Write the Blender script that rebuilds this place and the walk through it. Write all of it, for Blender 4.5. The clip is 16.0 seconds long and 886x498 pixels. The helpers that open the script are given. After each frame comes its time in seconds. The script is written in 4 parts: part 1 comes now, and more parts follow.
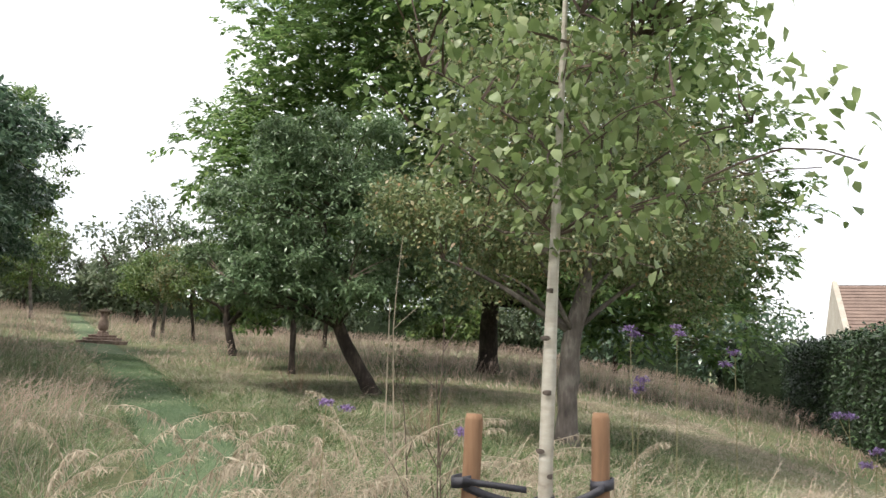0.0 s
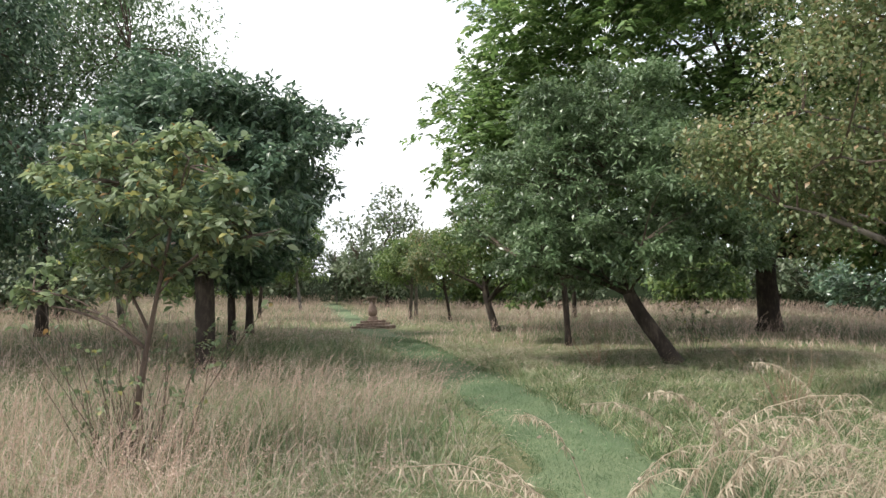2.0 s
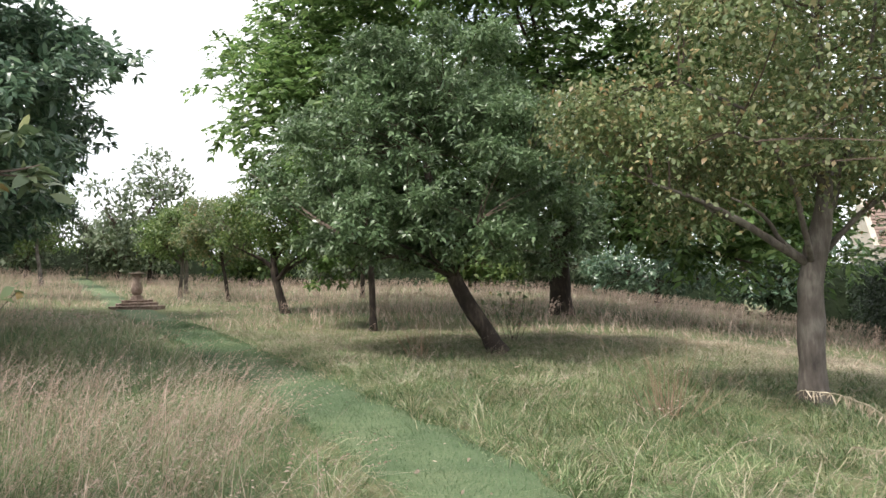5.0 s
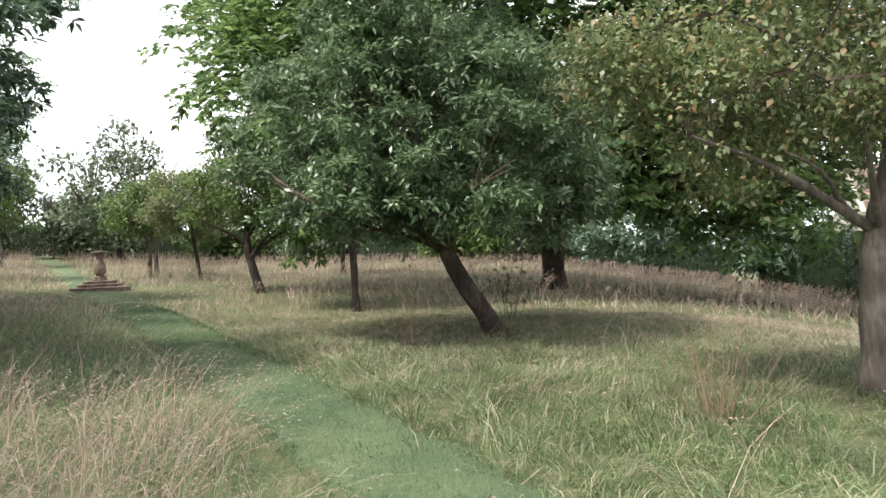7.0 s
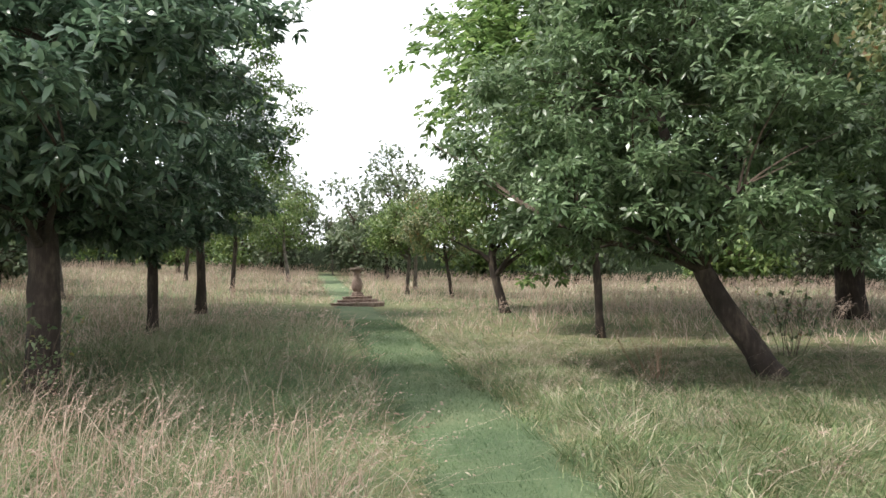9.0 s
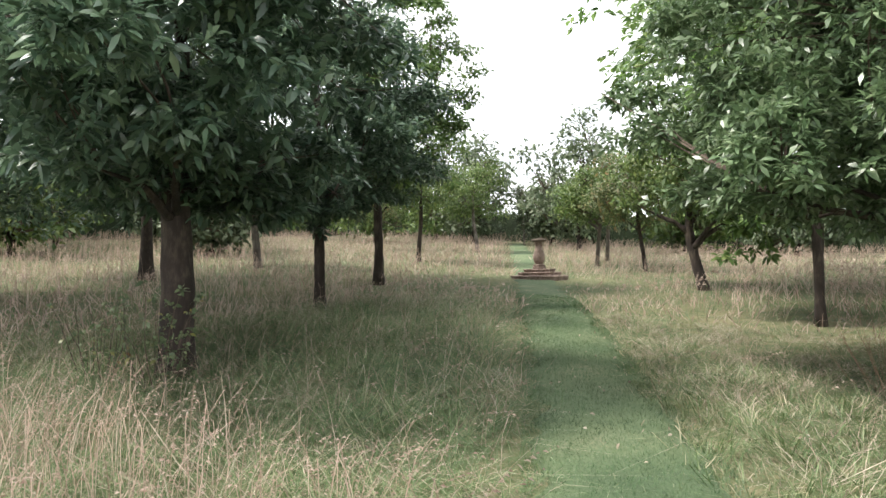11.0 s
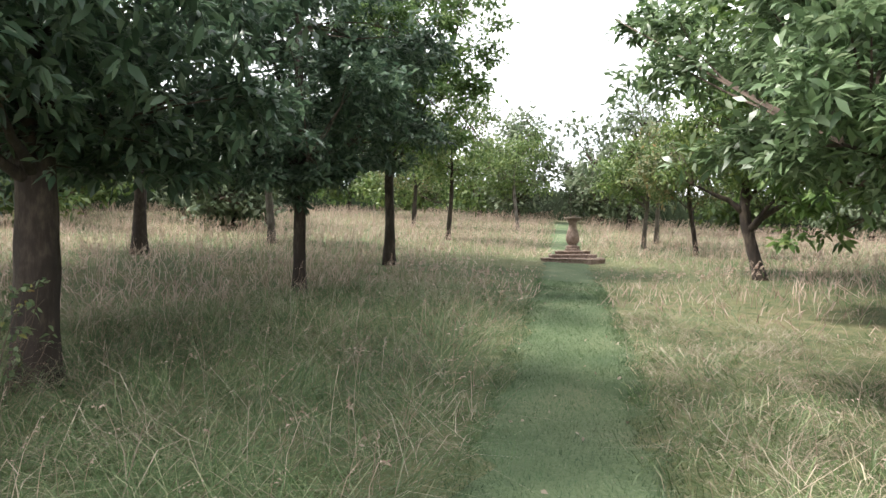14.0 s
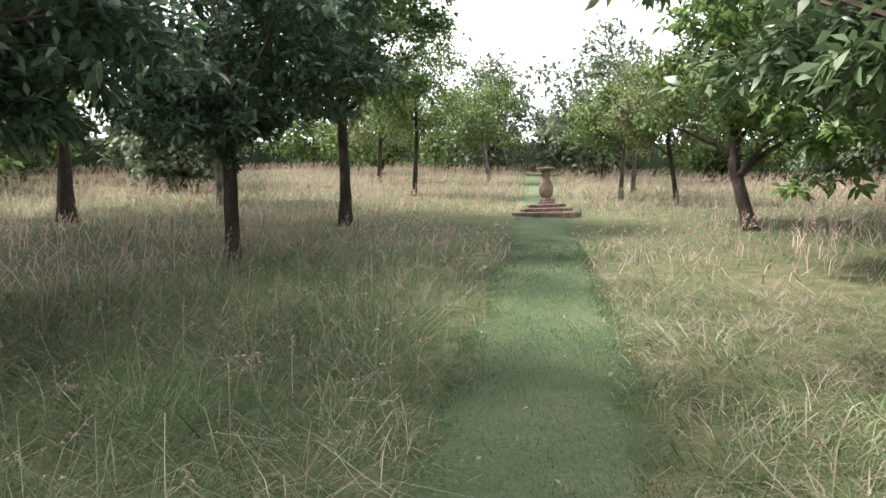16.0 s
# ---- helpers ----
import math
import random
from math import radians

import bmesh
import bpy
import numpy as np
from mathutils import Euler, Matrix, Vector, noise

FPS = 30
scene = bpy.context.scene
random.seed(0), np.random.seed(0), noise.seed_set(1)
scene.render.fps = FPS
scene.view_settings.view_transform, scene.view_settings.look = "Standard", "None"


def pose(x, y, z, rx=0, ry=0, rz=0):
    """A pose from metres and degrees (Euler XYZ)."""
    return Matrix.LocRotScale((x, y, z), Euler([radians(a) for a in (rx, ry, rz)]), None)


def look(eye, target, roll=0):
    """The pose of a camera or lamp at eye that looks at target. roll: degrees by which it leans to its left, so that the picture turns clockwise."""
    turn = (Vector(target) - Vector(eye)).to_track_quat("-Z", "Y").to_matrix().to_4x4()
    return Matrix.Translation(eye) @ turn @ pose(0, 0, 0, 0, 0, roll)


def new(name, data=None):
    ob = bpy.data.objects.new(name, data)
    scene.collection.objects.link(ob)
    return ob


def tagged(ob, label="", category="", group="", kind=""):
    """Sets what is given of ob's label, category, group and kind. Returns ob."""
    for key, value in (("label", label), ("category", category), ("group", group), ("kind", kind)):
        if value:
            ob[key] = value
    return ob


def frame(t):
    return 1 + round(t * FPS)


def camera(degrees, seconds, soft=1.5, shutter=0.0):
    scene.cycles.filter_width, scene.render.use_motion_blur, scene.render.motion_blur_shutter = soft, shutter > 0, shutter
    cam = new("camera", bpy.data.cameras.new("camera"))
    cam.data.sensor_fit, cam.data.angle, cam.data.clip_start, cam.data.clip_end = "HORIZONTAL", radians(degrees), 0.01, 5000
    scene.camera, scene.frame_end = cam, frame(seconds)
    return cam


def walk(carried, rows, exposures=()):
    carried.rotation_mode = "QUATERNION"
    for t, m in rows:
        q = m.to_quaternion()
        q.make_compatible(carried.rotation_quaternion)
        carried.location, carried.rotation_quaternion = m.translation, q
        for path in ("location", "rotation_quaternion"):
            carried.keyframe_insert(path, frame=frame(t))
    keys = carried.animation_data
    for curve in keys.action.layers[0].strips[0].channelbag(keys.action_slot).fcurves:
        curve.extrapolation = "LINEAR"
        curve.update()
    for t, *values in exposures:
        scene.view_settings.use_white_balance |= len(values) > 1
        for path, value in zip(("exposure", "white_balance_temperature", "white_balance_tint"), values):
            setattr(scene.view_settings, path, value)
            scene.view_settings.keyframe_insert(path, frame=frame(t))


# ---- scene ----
cam = camera(62.6, 16.0, soft=1.5)
METRES, EYE, TILT, LEAN, TURN = 11.5, 1.5, 0.0, 0.0, 3.0
ROWS = [
    (0.0, 0.0, 0.0, 0.0, -0.23, 7.94, -1.68),
    (0.5, -0.0269, 0.0084, -0.002, 8.05, 8.48, 1.32),
    (1.0, -0.0614, 0.0195, -0.0022, 14.87, 6.96, -0.5),
    (1.5, -0.0937, 0.0242, 0.0034, 13.6, 5.14, 2.35),
    (2.0, -0.1177, 0.0398, 0.0008, 16.98, 5.75, 2.49),
    (2.5, -0.1384, 0.0572, 0.0045, 24.17, 5.28, 3.72),
    (3.0, -0.1706, 0.0713, 0.0079, 30.45, 5.19, 4.29),
    (3.5, -0.183, 0.0954, 0.0086, 20.06, 3.36, 1.68),
    (4.0, -0.1893, 0.1284, 0.0094, 11.02, 4.7, -0.13),
    (4.5, -0.1994, 0.1572, 0.0112, 0.37, 4.15, 1.0),
    (7.0, -0.2204, 0.3011, 0.0177, -2.63, 1.13, 2.82),
    (7.5, -0.2123, 0.3357, 0.017, 2.39, 0.93, 2.31),
    (8.0, -0.2169, 0.3664, 0.0153, 6.88, 1.27, 3.1),
    (8.5, -0.2114, 0.3935, 0.0171, 3.97, -0.28, 3.32),
    (9.0, -0.1981, 0.4218, 0.0177, 17.88, 3.47, 1.71),
    (9.5, -0.2044, 0.4542, 0.0159, 28.61, 2.59, 3.08),
    (10.0, -0.2049, 0.4852, 0.0196, 30.57, 1.42, 2.41),
    (12.5, -0.2163, 0.633, 0.0276, 36.59, 2.16, 0.37),
    (13.0, -0.2286, 0.6687, 0.0277, 33.22, 1.28, 0.46),
    (13.5, -0.2338, 0.6986, 0.0273, 31.29, 0.5, 0.75),
    (14.0, -0.2366, 0.728, 0.0291, 37.93, -0.34, -0.09),
    (14.5, -0.259, 0.7567, 0.0283, 37.41, -1.65, -1.74),
    (15.0, -0.2699, 0.7786, 0.0308, 34.6, -1.54, 0.35),
    (15.5, -0.2796, 0.8139, 0.0327, 34.3, -1.45, 0.84),
    (16.0, -0.296, 0.8409, 0.0309, 35.89, -3.89, 1.53),
]
walk(cam, [(t, pose(0, 0, EYE, TILT, LEAN, TURN) @ pose(METRES * x, METRES * y, METRES * z, 90 + pitch, roll, yaw)) for t, x, y, z, yaw, pitch, roll in ROWS],
     [(0.0, 0.95), (3.0, 1.05), (6.0, 1.18), (10.0, 1.30), (13.0, 1.52), (16.0, 1.57)])

# ---------------------------------------------------------------- world and sun
world = bpy.data.worlds.new("sky")
scene.world = world
world.use_nodes = True
wn, wl = world.node_tree.nodes, world.node_tree.links
wn.clear()
w_out = wn.new("ShaderNodeOutputWorld")
w_bg = wn.new("ShaderNodeBackground")
w_sky = wn.new("ShaderNodeTexSky")
w_sky.sky_type, w_sky.sun_disc = "NISHITA", False
w_sky.sun_elevation, w_sky.sun_rotation = radians(58), radians(237)
w_co = wn.new("ShaderNodeTexCoord")
w_map = wn.new("ShaderNodeMapping")
w_map.inputs["Scale"].default_value = (1.6, 1.6, 4.5)
w_noise = wn.new("ShaderNodeTexNoise")
w_noise.inputs["Scale"].default_value, w_noise.inputs["Detail"].default_value = 1.7, 6.0
w_ramp = wn.new("ShaderNodeValToRGB")
w_ramp.color_ramp.elements[0].position, w_ramp.color_ramp.elements[1].position = 0.33, 0.47
w_ramp.color_ramp.elements[0].color = (0.40, 0.40, 0.40, 1)
w_mix = wn.new("ShaderNodeMixRGB")
w_mix.inputs[2].default_value = (11.3, 11.5, 12.0, 1)
wl.new(w_co.outputs["Generated"], w_map.inputs["Vector"])
wl.new(w_map.outputs["Vector"], w_noise.inputs["Vector"])
wl.new(w_noise.outputs["Fac"], w_ramp.inputs["Fac"])
wl.new(w_ramp.outputs["Color"], w_mix.inputs["Fac"])
wl.new(w_sky.outputs["Color"], w_mix.inputs[1])
wl.new(w_mix.outputs["Color"], w_bg.inputs["Color"])
w_bg.inputs["Strength"].default_value = 0.080
wl.new(w_bg.outputs["Background"], w_out.inputs["Surface"])

sun = new("sun", bpy.data.lights.new("sun", "SUN"))
sun.data.energy, sun.data.angle, sun.data.color = 2.9, radians(11), (1.0, 0.94, 0.87)
sun.matrix_world = look((0, 0, 60), (16.8, 11.0, 28.0))


# ---------------------------------------------------------------- materials
def material(name):
    m = bpy.data.materials.new(name)
    m.use_nodes = True
    nt = m.node_tree
    return m, nt, nt.nodes, nt.links, nt.nodes["Principled BSDF"]


def ramp_node(n, stops):
    r = n.new("ShaderNodeValToRGB")
    e = r.color_ramp.elements
    while len(e) < len(stops):
        e.new(0.5)
    for el, (p, c) in zip(e, stops):
        el.position, el.color = p, (*c, 1)
    return r


def leaf_material(name, stops, gloss=0.45, through_light=0.35):
    """Leaves: each leaf its own shade, light passes through a little."""
    m, nt, n, l, p = material(name)
    geo = n.new("ShaderNodeNewGeometry")
    ramp = ramp_node(n, stops)
    l.new(geo.outputs["Random Per Island"], ramp.inputs["Fac"])
    co = n.new("ShaderNodeTexCoord")
    nz = n.new("ShaderNodeTexNoise")
    nz.inputs["Scale"].default_value, nz.inputs["Detail"].default_value = 0.9, 3
    l.new(co.outputs["Object"], nz.inputs["Vector"])
    hsv = n.new("ShaderNodeHueSaturation")
    mr = n.new("ShaderNodeMapRange")
    mr.inputs["From Min"].default_value, mr.inputs["From Max"].default_value = 0.3, 0.7
    mr.inputs["To Min"].default_value, mr.inputs["To Max"].default_value = 0.7, 1.35
    l.new(nz.outputs["Fac"], mr.inputs["Value"])
    l.new(mr.outputs["Result"], hsv.inputs["Value"])
    l.new(ramp.outputs["Color"], hsv.inputs["Color"])
    l.new(hsv.outputs["Color"], p.inputs["Base Color"])
    p.inputs["Roughness"].default_value = gloss
    tr = n.new("ShaderNodeBsdfTranslucent")
    l.new(hsv.outputs["Color"], tr.inputs["Color"])
    mix = n.new("ShaderNodeMixShader")
    mix.inputs["Fac"].default_value = through_light
    l.new(p.outputs["BSDF"], mix.inputs[1])
    l.new(tr.outputs["BSDF"], mix.inputs[2])
    l.new(mix.outputs["Shader"], n["Material Output"].inputs["Surface"])
    return m


def rough_material(name, stops, scale, rough=0.9, bump=0.4, stretch=(1, 1, 1), big=None, coord="Object"):
    """A rough surface with grain and wear at two scales."""
    m, nt, n, l, p = material(name)
    co = n.new("ShaderNodeTexCoord")
    mp = n.new("ShaderNodeMapping")
    mp.inputs["Scale"].default_value = stretch
    l.new(co.outputs[coord], mp.inputs["Vector"])
    fine = n.new("ShaderNodeTexNoise")
    fine.inputs["Scale"].default_value, fine.inputs["Detail"].default_value = scale, 8
    fine.inputs["Roughness"].default_value = 0.65
    l.new(mp.outputs["Vector"], fine.inputs["Vector"])
    coarse = n.new("ShaderNodeTexNoise")
    coarse.inputs["Scale"].default_value, coarse.inputs["Detail"].default_value = big or scale / 7, 4
    l.new(co.outputs[coord], coarse.inputs["Vector"])
    add = n.new("ShaderNodeMath")
    add.operation = "ADD"
    half = n.new("ShaderNodeMath")
    half.operation = "MULTIPLY"
    half.inputs[1].default_value = 0.5
    l.new(fine.outputs["Fac"], add.inputs[0])
    l.new(coarse.outputs["Fac"], add.inputs[1])
    l.new(add.outputs["Value"], half.inputs[0])
    ramp = ramp_node(n, stops)
    l.new(half.outputs["Value"], ramp.inputs["Fac"])
    l.new(ramp.outputs["Color"], p.inputs["Base Color"])
    p.inputs["Roughness"].default_value = rough
    b = n.new("ShaderNodeBump")
    b.inputs["Strength"].default_value, b.inputs["Distance"].default_value = bump, 0.02
    l.new(fine.outputs["Fac"], b.inputs["Height"])
    l.new(b.outputs["Normal"], p.inputs["Normal"])
    return m


M_LEAF_DARK = leaf_material("leaf_dark_green", [(0, (0.046, 0.084, 0.054)), (0.5, (0.086, 0.142, 0.086)), (0.85, (0.14, 0.21, 0.13)), (1, (0.20, 0.27, 0.17))], 0.30, 0.36)
M_LEAF_LEAN = leaf_material("leaf_grey_green", [(0, (0.062, 0.104, 0.050)), (0.5, (0.125, 0.19, 0.090)), (0.85, (0.19, 0.265, 0.14)), (1, (0.27, 0.33, 0.20))], 0.34, 0.36)
M_LEAF_BIG = leaf_material("leaf_walnut", [(0, (0.06, 0.11, 0.034)), (0.5, (0.12, 0.20, 0.060)), (0.85, (0.18, 0.27, 0.09)), (1, (0.25, 0.32, 0.12))], 0.45, 0.5)
M_LEAF_APPLE = leaf_material("leaf_apple", [(0, (0.075, 0.11, 0.042)), (0.5, (0.145, 0.185, 0.078)), (0.80, (0.22, 0.24, 0.115)), (0.95, (0.30, 0.25, 0.13)), (1, (0.24, 0.14, 0.06))], 0.45, 0.42)
M_LEAF_YOUNG = leaf_material("leaf_young_apple", [(0, (0.075, 0.115, 0.055)), (0.5, (0.15, 0.20, 0.098)), (0.85, (0.23, 0.28, 0.15)), (0.97, (0.34, 0.33, 0.11)), (1, (0.27, 0.14, 0.06))], 0.42, 0.4)
M_LEAF_BIRCH = leaf_material("leaf_birch", [(0, (0.10, 0.15, 0.05)), (0.5, (0.18, 0.245, 0.09)), (0.9, (0.27, 0.33, 0.15)), (1, (0.37, 0.41, 0.24))], 0.42, 0.5)
M_LEAF_LIGHT = leaf_material("leaf_light_green", [(0, (0.055, 0.10, 0.028)), (0.5, (0.11, 0.17, 0.05)), (1, (0.20, 0.25, 0.08))], 0.5, 0.4)
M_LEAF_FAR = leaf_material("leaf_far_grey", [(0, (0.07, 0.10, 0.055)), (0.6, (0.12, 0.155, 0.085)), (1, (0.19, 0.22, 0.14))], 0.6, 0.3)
M_HEDGE = leaf_material("leaf_yew", [(0, (0.010, 0.022, 0.010)), (0.6, (0.026, 0.052, 0.020)), (1, (0.055, 0.095, 0.035))], 0.55, 0.1)
M_HEDGE_CORE = rough_material("hedge_core", [(0.3, (0.008, 0.014, 0.006)), (0.7, (0.03, 0.05, 0.018))], 14, 1.0, 1.0)
M_BARK = rough_material("bark_dark", [(0.3, (0.012, 0.009, 0.007)), (0.5, (0.036, 0.026, 0.020)), (0.66, (0.11, 0.085, 0.065))], 16, 0.95, 1.0, (1, 1, 0.3))
M_BARK_GREY = rough_material("bark_grey", [(0.3, (0.035, 0.028, 0.024)), (0.5, (0.11, 0.092, 0.078)), (0.68, (0.24, 0.215, 0.185))], 18, 0.95, 1.0, (1, 1, 0.25))
M_BIRCH = rough_material("bark_birch", [(0.30, (0.10, 0.08, 0.055)), (0.40, (0.28, 0.25, 0.20)), (0.7, (0.46, 0.44, 0.38))], 11, 0.75, 0.4, (1, 1, 3))
M_BIRCH_MARK = rough_material("bark_birch_scar", [(0.3, (0.03, 0.025, 0.02)), (0.7, (0.13, 0.10, 0.08))], 30, 0.9, 0.5)
M_TWIG = rough_material("twig", [(0.3, (0.04, 0.028, 0.022)), (0.7, (0.14, 0.10, 0.075))], 30, 0.9, 0.5)
M_STAKE = rough_material("stake_wood", [(0.3, (0.075, 0.042, 0.022)), (0.5, (0.17, 0.092, 0.048)), (0.7, (0.25, 0.155, 0.088))], 20, 0.85, 0.5, (1, 1, 0.12))
M_STRAP = rough_material("strap_rubber", [(0.3, (0.008, 0.008, 0.011)), (0.7, (0.035, 0.033, 0.045))], 40, 0.6, 0.3)
M_STONE = rough_material("sandstone", [(0.33, (0.07, 0.05, 0.04)), (0.5, (0.21, 0.15, 0.12)), (0.68, (0.42, 0.33, 0.27))], 22, 0.92, 0.7, big=4)
M_STONE_DARK = rough_material("stone_weathered", [(0.3, (0.06, 0.048, 0.04)), (0.7, (0.24, 0.19, 0.15))], 24, 0.95, 0.7)
M_WALL = rough_material("limestone_wall", [(0.3, (0.27, 0.235, 0.19)), (0.7, (0.44, 0.40, 0.34))], 6, 0.9, 0.4)
M_ROOF = rough_material("roof_tiles_clay", [(0.3, (0.11, 0.075, 0.06)), (0.7, (0.22, 0.155, 0.125))], 7, 0.9, 0.5)
M_GLASS_DARK = rough_material("window_glass_dark", [(0.3, (0.05, 0.055, 0.06)), (0.7, (0.10, 0.11, 0.12))], 2, 0.12, 0.0)
M_PURPLE = leaf_material("verbena_purple", [(0, (0.15, 0.09, 0.22)), (1, (0.30, 0.21, 0.38))], 0.7, 0.3)
M_STEM = leaf_material("stem_green_brown", [(0, (0.12, 0.13, 0.05)), (1, (0.26, 0.22, 0.12))], 0.7, 0.1)
M_GRASS = leaf_material("grass_green", [(0, (0.055, 0.098, 0.034)), (0.5, (0.108, 0.170, 0.066)), (0.82, (0.18, 0.245, 0.115)), (1, (0.40, 0.40, 0.25))], 0.6, 0.35)
M_DRY = leaf_material("grass_dry", [(0, (0.20, 0.155, 0.115)), (0.5, (0.34, 0.275, 0.21)), (1, (0.50, 0.43, 0.345))], 0.65, 0.3)
M_SEED = leaf_material("grass_seed_heads", [(0, (0.31, 0.215, 0.17)), (0.5, (0.45, 0.335, 0.275)), (1, (0.60, 0.48, 0.41))], 0.8, 0.35)
M_PLUME = leaf_material("grass_plumes_pale", [(0, (0.27, 0.22, 0.155)), (1, (0.50, 0.43, 0.33))], 0.7, 0.4)
M_TUSSOCK = leaf_material("grass_tussock", [(0, (0.06, 0.098, 0.034)), (0.45, (0.12, 0.175, 0.068)), (0.72, (0.21, 0.255, 0.125)), (1, (0.42, 0.36, 0.25))], 0.5, 0.38)
M_RUST = leaf_material("weed_rusty", [(0, (0.16, 0.095, 0.06)), (1, (0.36, 0.245, 0.17))], 0.8, 0.1)
M_MOWN = leaf_material("grass_mown", [(0, (0.034, 0.076, 0.030)), (0.6, (0.068, 0.128, 0.052)), (0.93, (0.12, 0.18, 0.085)), (1, (0.28, 0.285, 0.18))], 0.6, 0.3)

# ---------------------------------------------------------------- the lie of the land
SIDES = [(-1.7, 4.8), (-1.9, 5.4), (-2.3, 6.4), (-2.9, 7.6), (-4.25, 9.95), (-7.48, 15.45), (-11.4, 21.8), (-13.6, 25.4), (-25.2, 44.2), (-27.5, 48.0)]
HALF_PATH = 0.48


def lie(x, y):
    """Height of the ground."""
    x, y = np.asarray(x, float), np.asarray(y, float)
    xs, ys = np.clip(x, -45, 26), np.clip(y, -40, 62)
    z = 0.04 - 0.04 * xs + 0.035 * ys - 0.12 * np.log1p(np.exp(xs - 2.0))
    z = z + 0.035 * np.maximum(0, -xs - 15)
    return z + 0.05 * np.sin(x * 0.63 + 1.0) * np.sin(y * 0.51) * np.clip((np.hypot(x, y) - 2) / 15, 0, 1)


def off_path(x, y):
    """Distance from the middle of the mown path."""
    best = np.full(np.shape(x), 1e9)
    for (ax, ay), (bx, by) in zip(SIDES[:-1], SIDES[1:]):
        dx, dy = bx - ax, by - ay
        s = np.clip(((x - ax) * dx + (y - ay) * dy) / (dx * dx + dy * dy), 0, 1)
        best = np.minimum(best, np.hypot(x - ax - s * dx, y - ay - s * dy))
    return best


def bumps(x, y, size, seed):
    """Smooth unevenness between 0 and 1."""
    rng = np.random.default_rng(seed)
    out = np.zeros(np.shape(x))
    for k in range(7):
        a, ph, f = rng.uniform(0, 6.28), rng.uniform(0, 6.28), rng.uniform(0.6, 1.6) / size
        out = out + np.sin(6.28 * f * (x * math.cos(a) + y * math.sin(a)) + ph)
    return np.clip(0.5 + out / 6.5, 0, 1)


def mesh_of(name, verts, faces, mats, smooth=False):
    me = bpy.data.meshes.new(name)
    me.from_pydata(verts, [], faces)
    for m in mats if isinstance(mats, (list, tuple)) else [mats]:
        me.materials.append(m)
    if smooth:
        me.polygons.foreach_set("use_smooth", [True] * len(me.polygons))
    me.update()
    return me


def quick_mesh(name, verts, tris, mat):
    """A mesh of triangles from arrays."""
    me = bpy.data.meshes.new(name)
    me.vertices.add(len(verts))
    me.vertices.foreach_set("co", np.asarray(verts, np.float32).ravel())
    me.loops.add(tris.size)
    me.loops.foreach_set("vertex_index", tris.astype(np.int32).ravel())
    me.polygons.add(len(tris))
    me.polygons.foreach_set("loop_start", np.arange(0, tris.size, 3, dtype=np.int32))
    me.update(calc_edges=True)
    me.materials.append(mat)
    return me


def part(name, me, parent, label=""):
    ob = new(name, me)
    ob.parent = parent
    if label:
        tagged(ob, label)
    return ob


def thing(name, at, label, category, group=""):
    ob = new(name)
    ob.empty_display_size = 0.1
    ob.matrix_world = Matrix.Translation(at)
    return tagged(ob, label, category, group)


# ground: one sheet to the horizon, fine where the walk goes
def axis_steps():
    near = np.arange(-30, 30.01, 0.4)
    far = np.array([32, 36, 42, 50, 60, 80, 120, 200, 400, 900, 1900])
    return np.concatenate([-far[::-1], near, far])


def build_ground():
    xs, ys = axis_steps() - 6, axis_steps() + 14
    gx, gy = np.meshgrid(xs, ys)
    z = lie(gx, gy) + np.where(off_path(gx, gy) > 0.9, 0.05 * (bumps(gx, gy, 1.3, 5) - 0.5), 0)
    verts = np.stack([gx, gy, z], -1).reshape(-1, 3)
    w = len(xs)
    faces = [(j * w + i, j * w + i + 1, (j + 1) * w + i + 1, (j + 1) * w + i) for j in range(len(ys) - 1) for i in range(w - 1)]
    m, nt, n, l, p = material("meadow_soil_and_thatch")
    co = n.new("ShaderNodeTexCoord")
    outs = []
    for sc in (0.35, 5.0, 60.0):
        t = n.new("ShaderNodeTexNoise")
        t.inputs["Scale"].default_value, t.inputs["Detail"].default_value = sc, 5
        l.new(co.outputs["Object"], t.inputs["Vector"])
        outs.append(t.outputs["Fac"])
    a = n.new("ShaderNodeMath"); a.operation = "ADD"
    b = n.new("ShaderNodeMath"); b.operation = "ADD"
    c = n.new("ShaderNodeMath"); c.operation = "DIVIDE"; c.inputs[1].default_value = 3
    l.new(outs[0], a.inputs[0]); l.new(outs[1], a.inputs[1])
    l.new(a.outputs[0], b.inputs[0]); l.new(outs[2], b.inputs[1])
    l.new(b.outputs[0], c.inputs[0])
    r = ramp_node(n, [(0.36, (0.055, 0.075, 0.028)), (0.48, (0.10, 0.125, 0.05)), (0.58, (0.19, 0.18, 0.09)), (0.68, (0.33, 0.27, 0.17))])
    l.new(c.outputs[0], r.inputs["Fac"])
    l.new(r.outputs["Color"], p.inputs["Base Color"])
    p.inputs["Roughness"].default_value = 1.0
    bp = n.new("ShaderNodeBump"); bp.inputs["Strength"].default_value, bp.inputs["Distance"].default_value = 1.0, 0.05
    l.new(outs[2], bp.inputs["Height"]); l.new(bp.outputs["Normal"], p.inputs["Normal"])
    g = new("ground", mesh_of("ground", verts.tolist(), faces, m, True))
    tagged(g, "sloping meadow ground of dry thatch and soil", "ground", kind="structure")


build_ground()


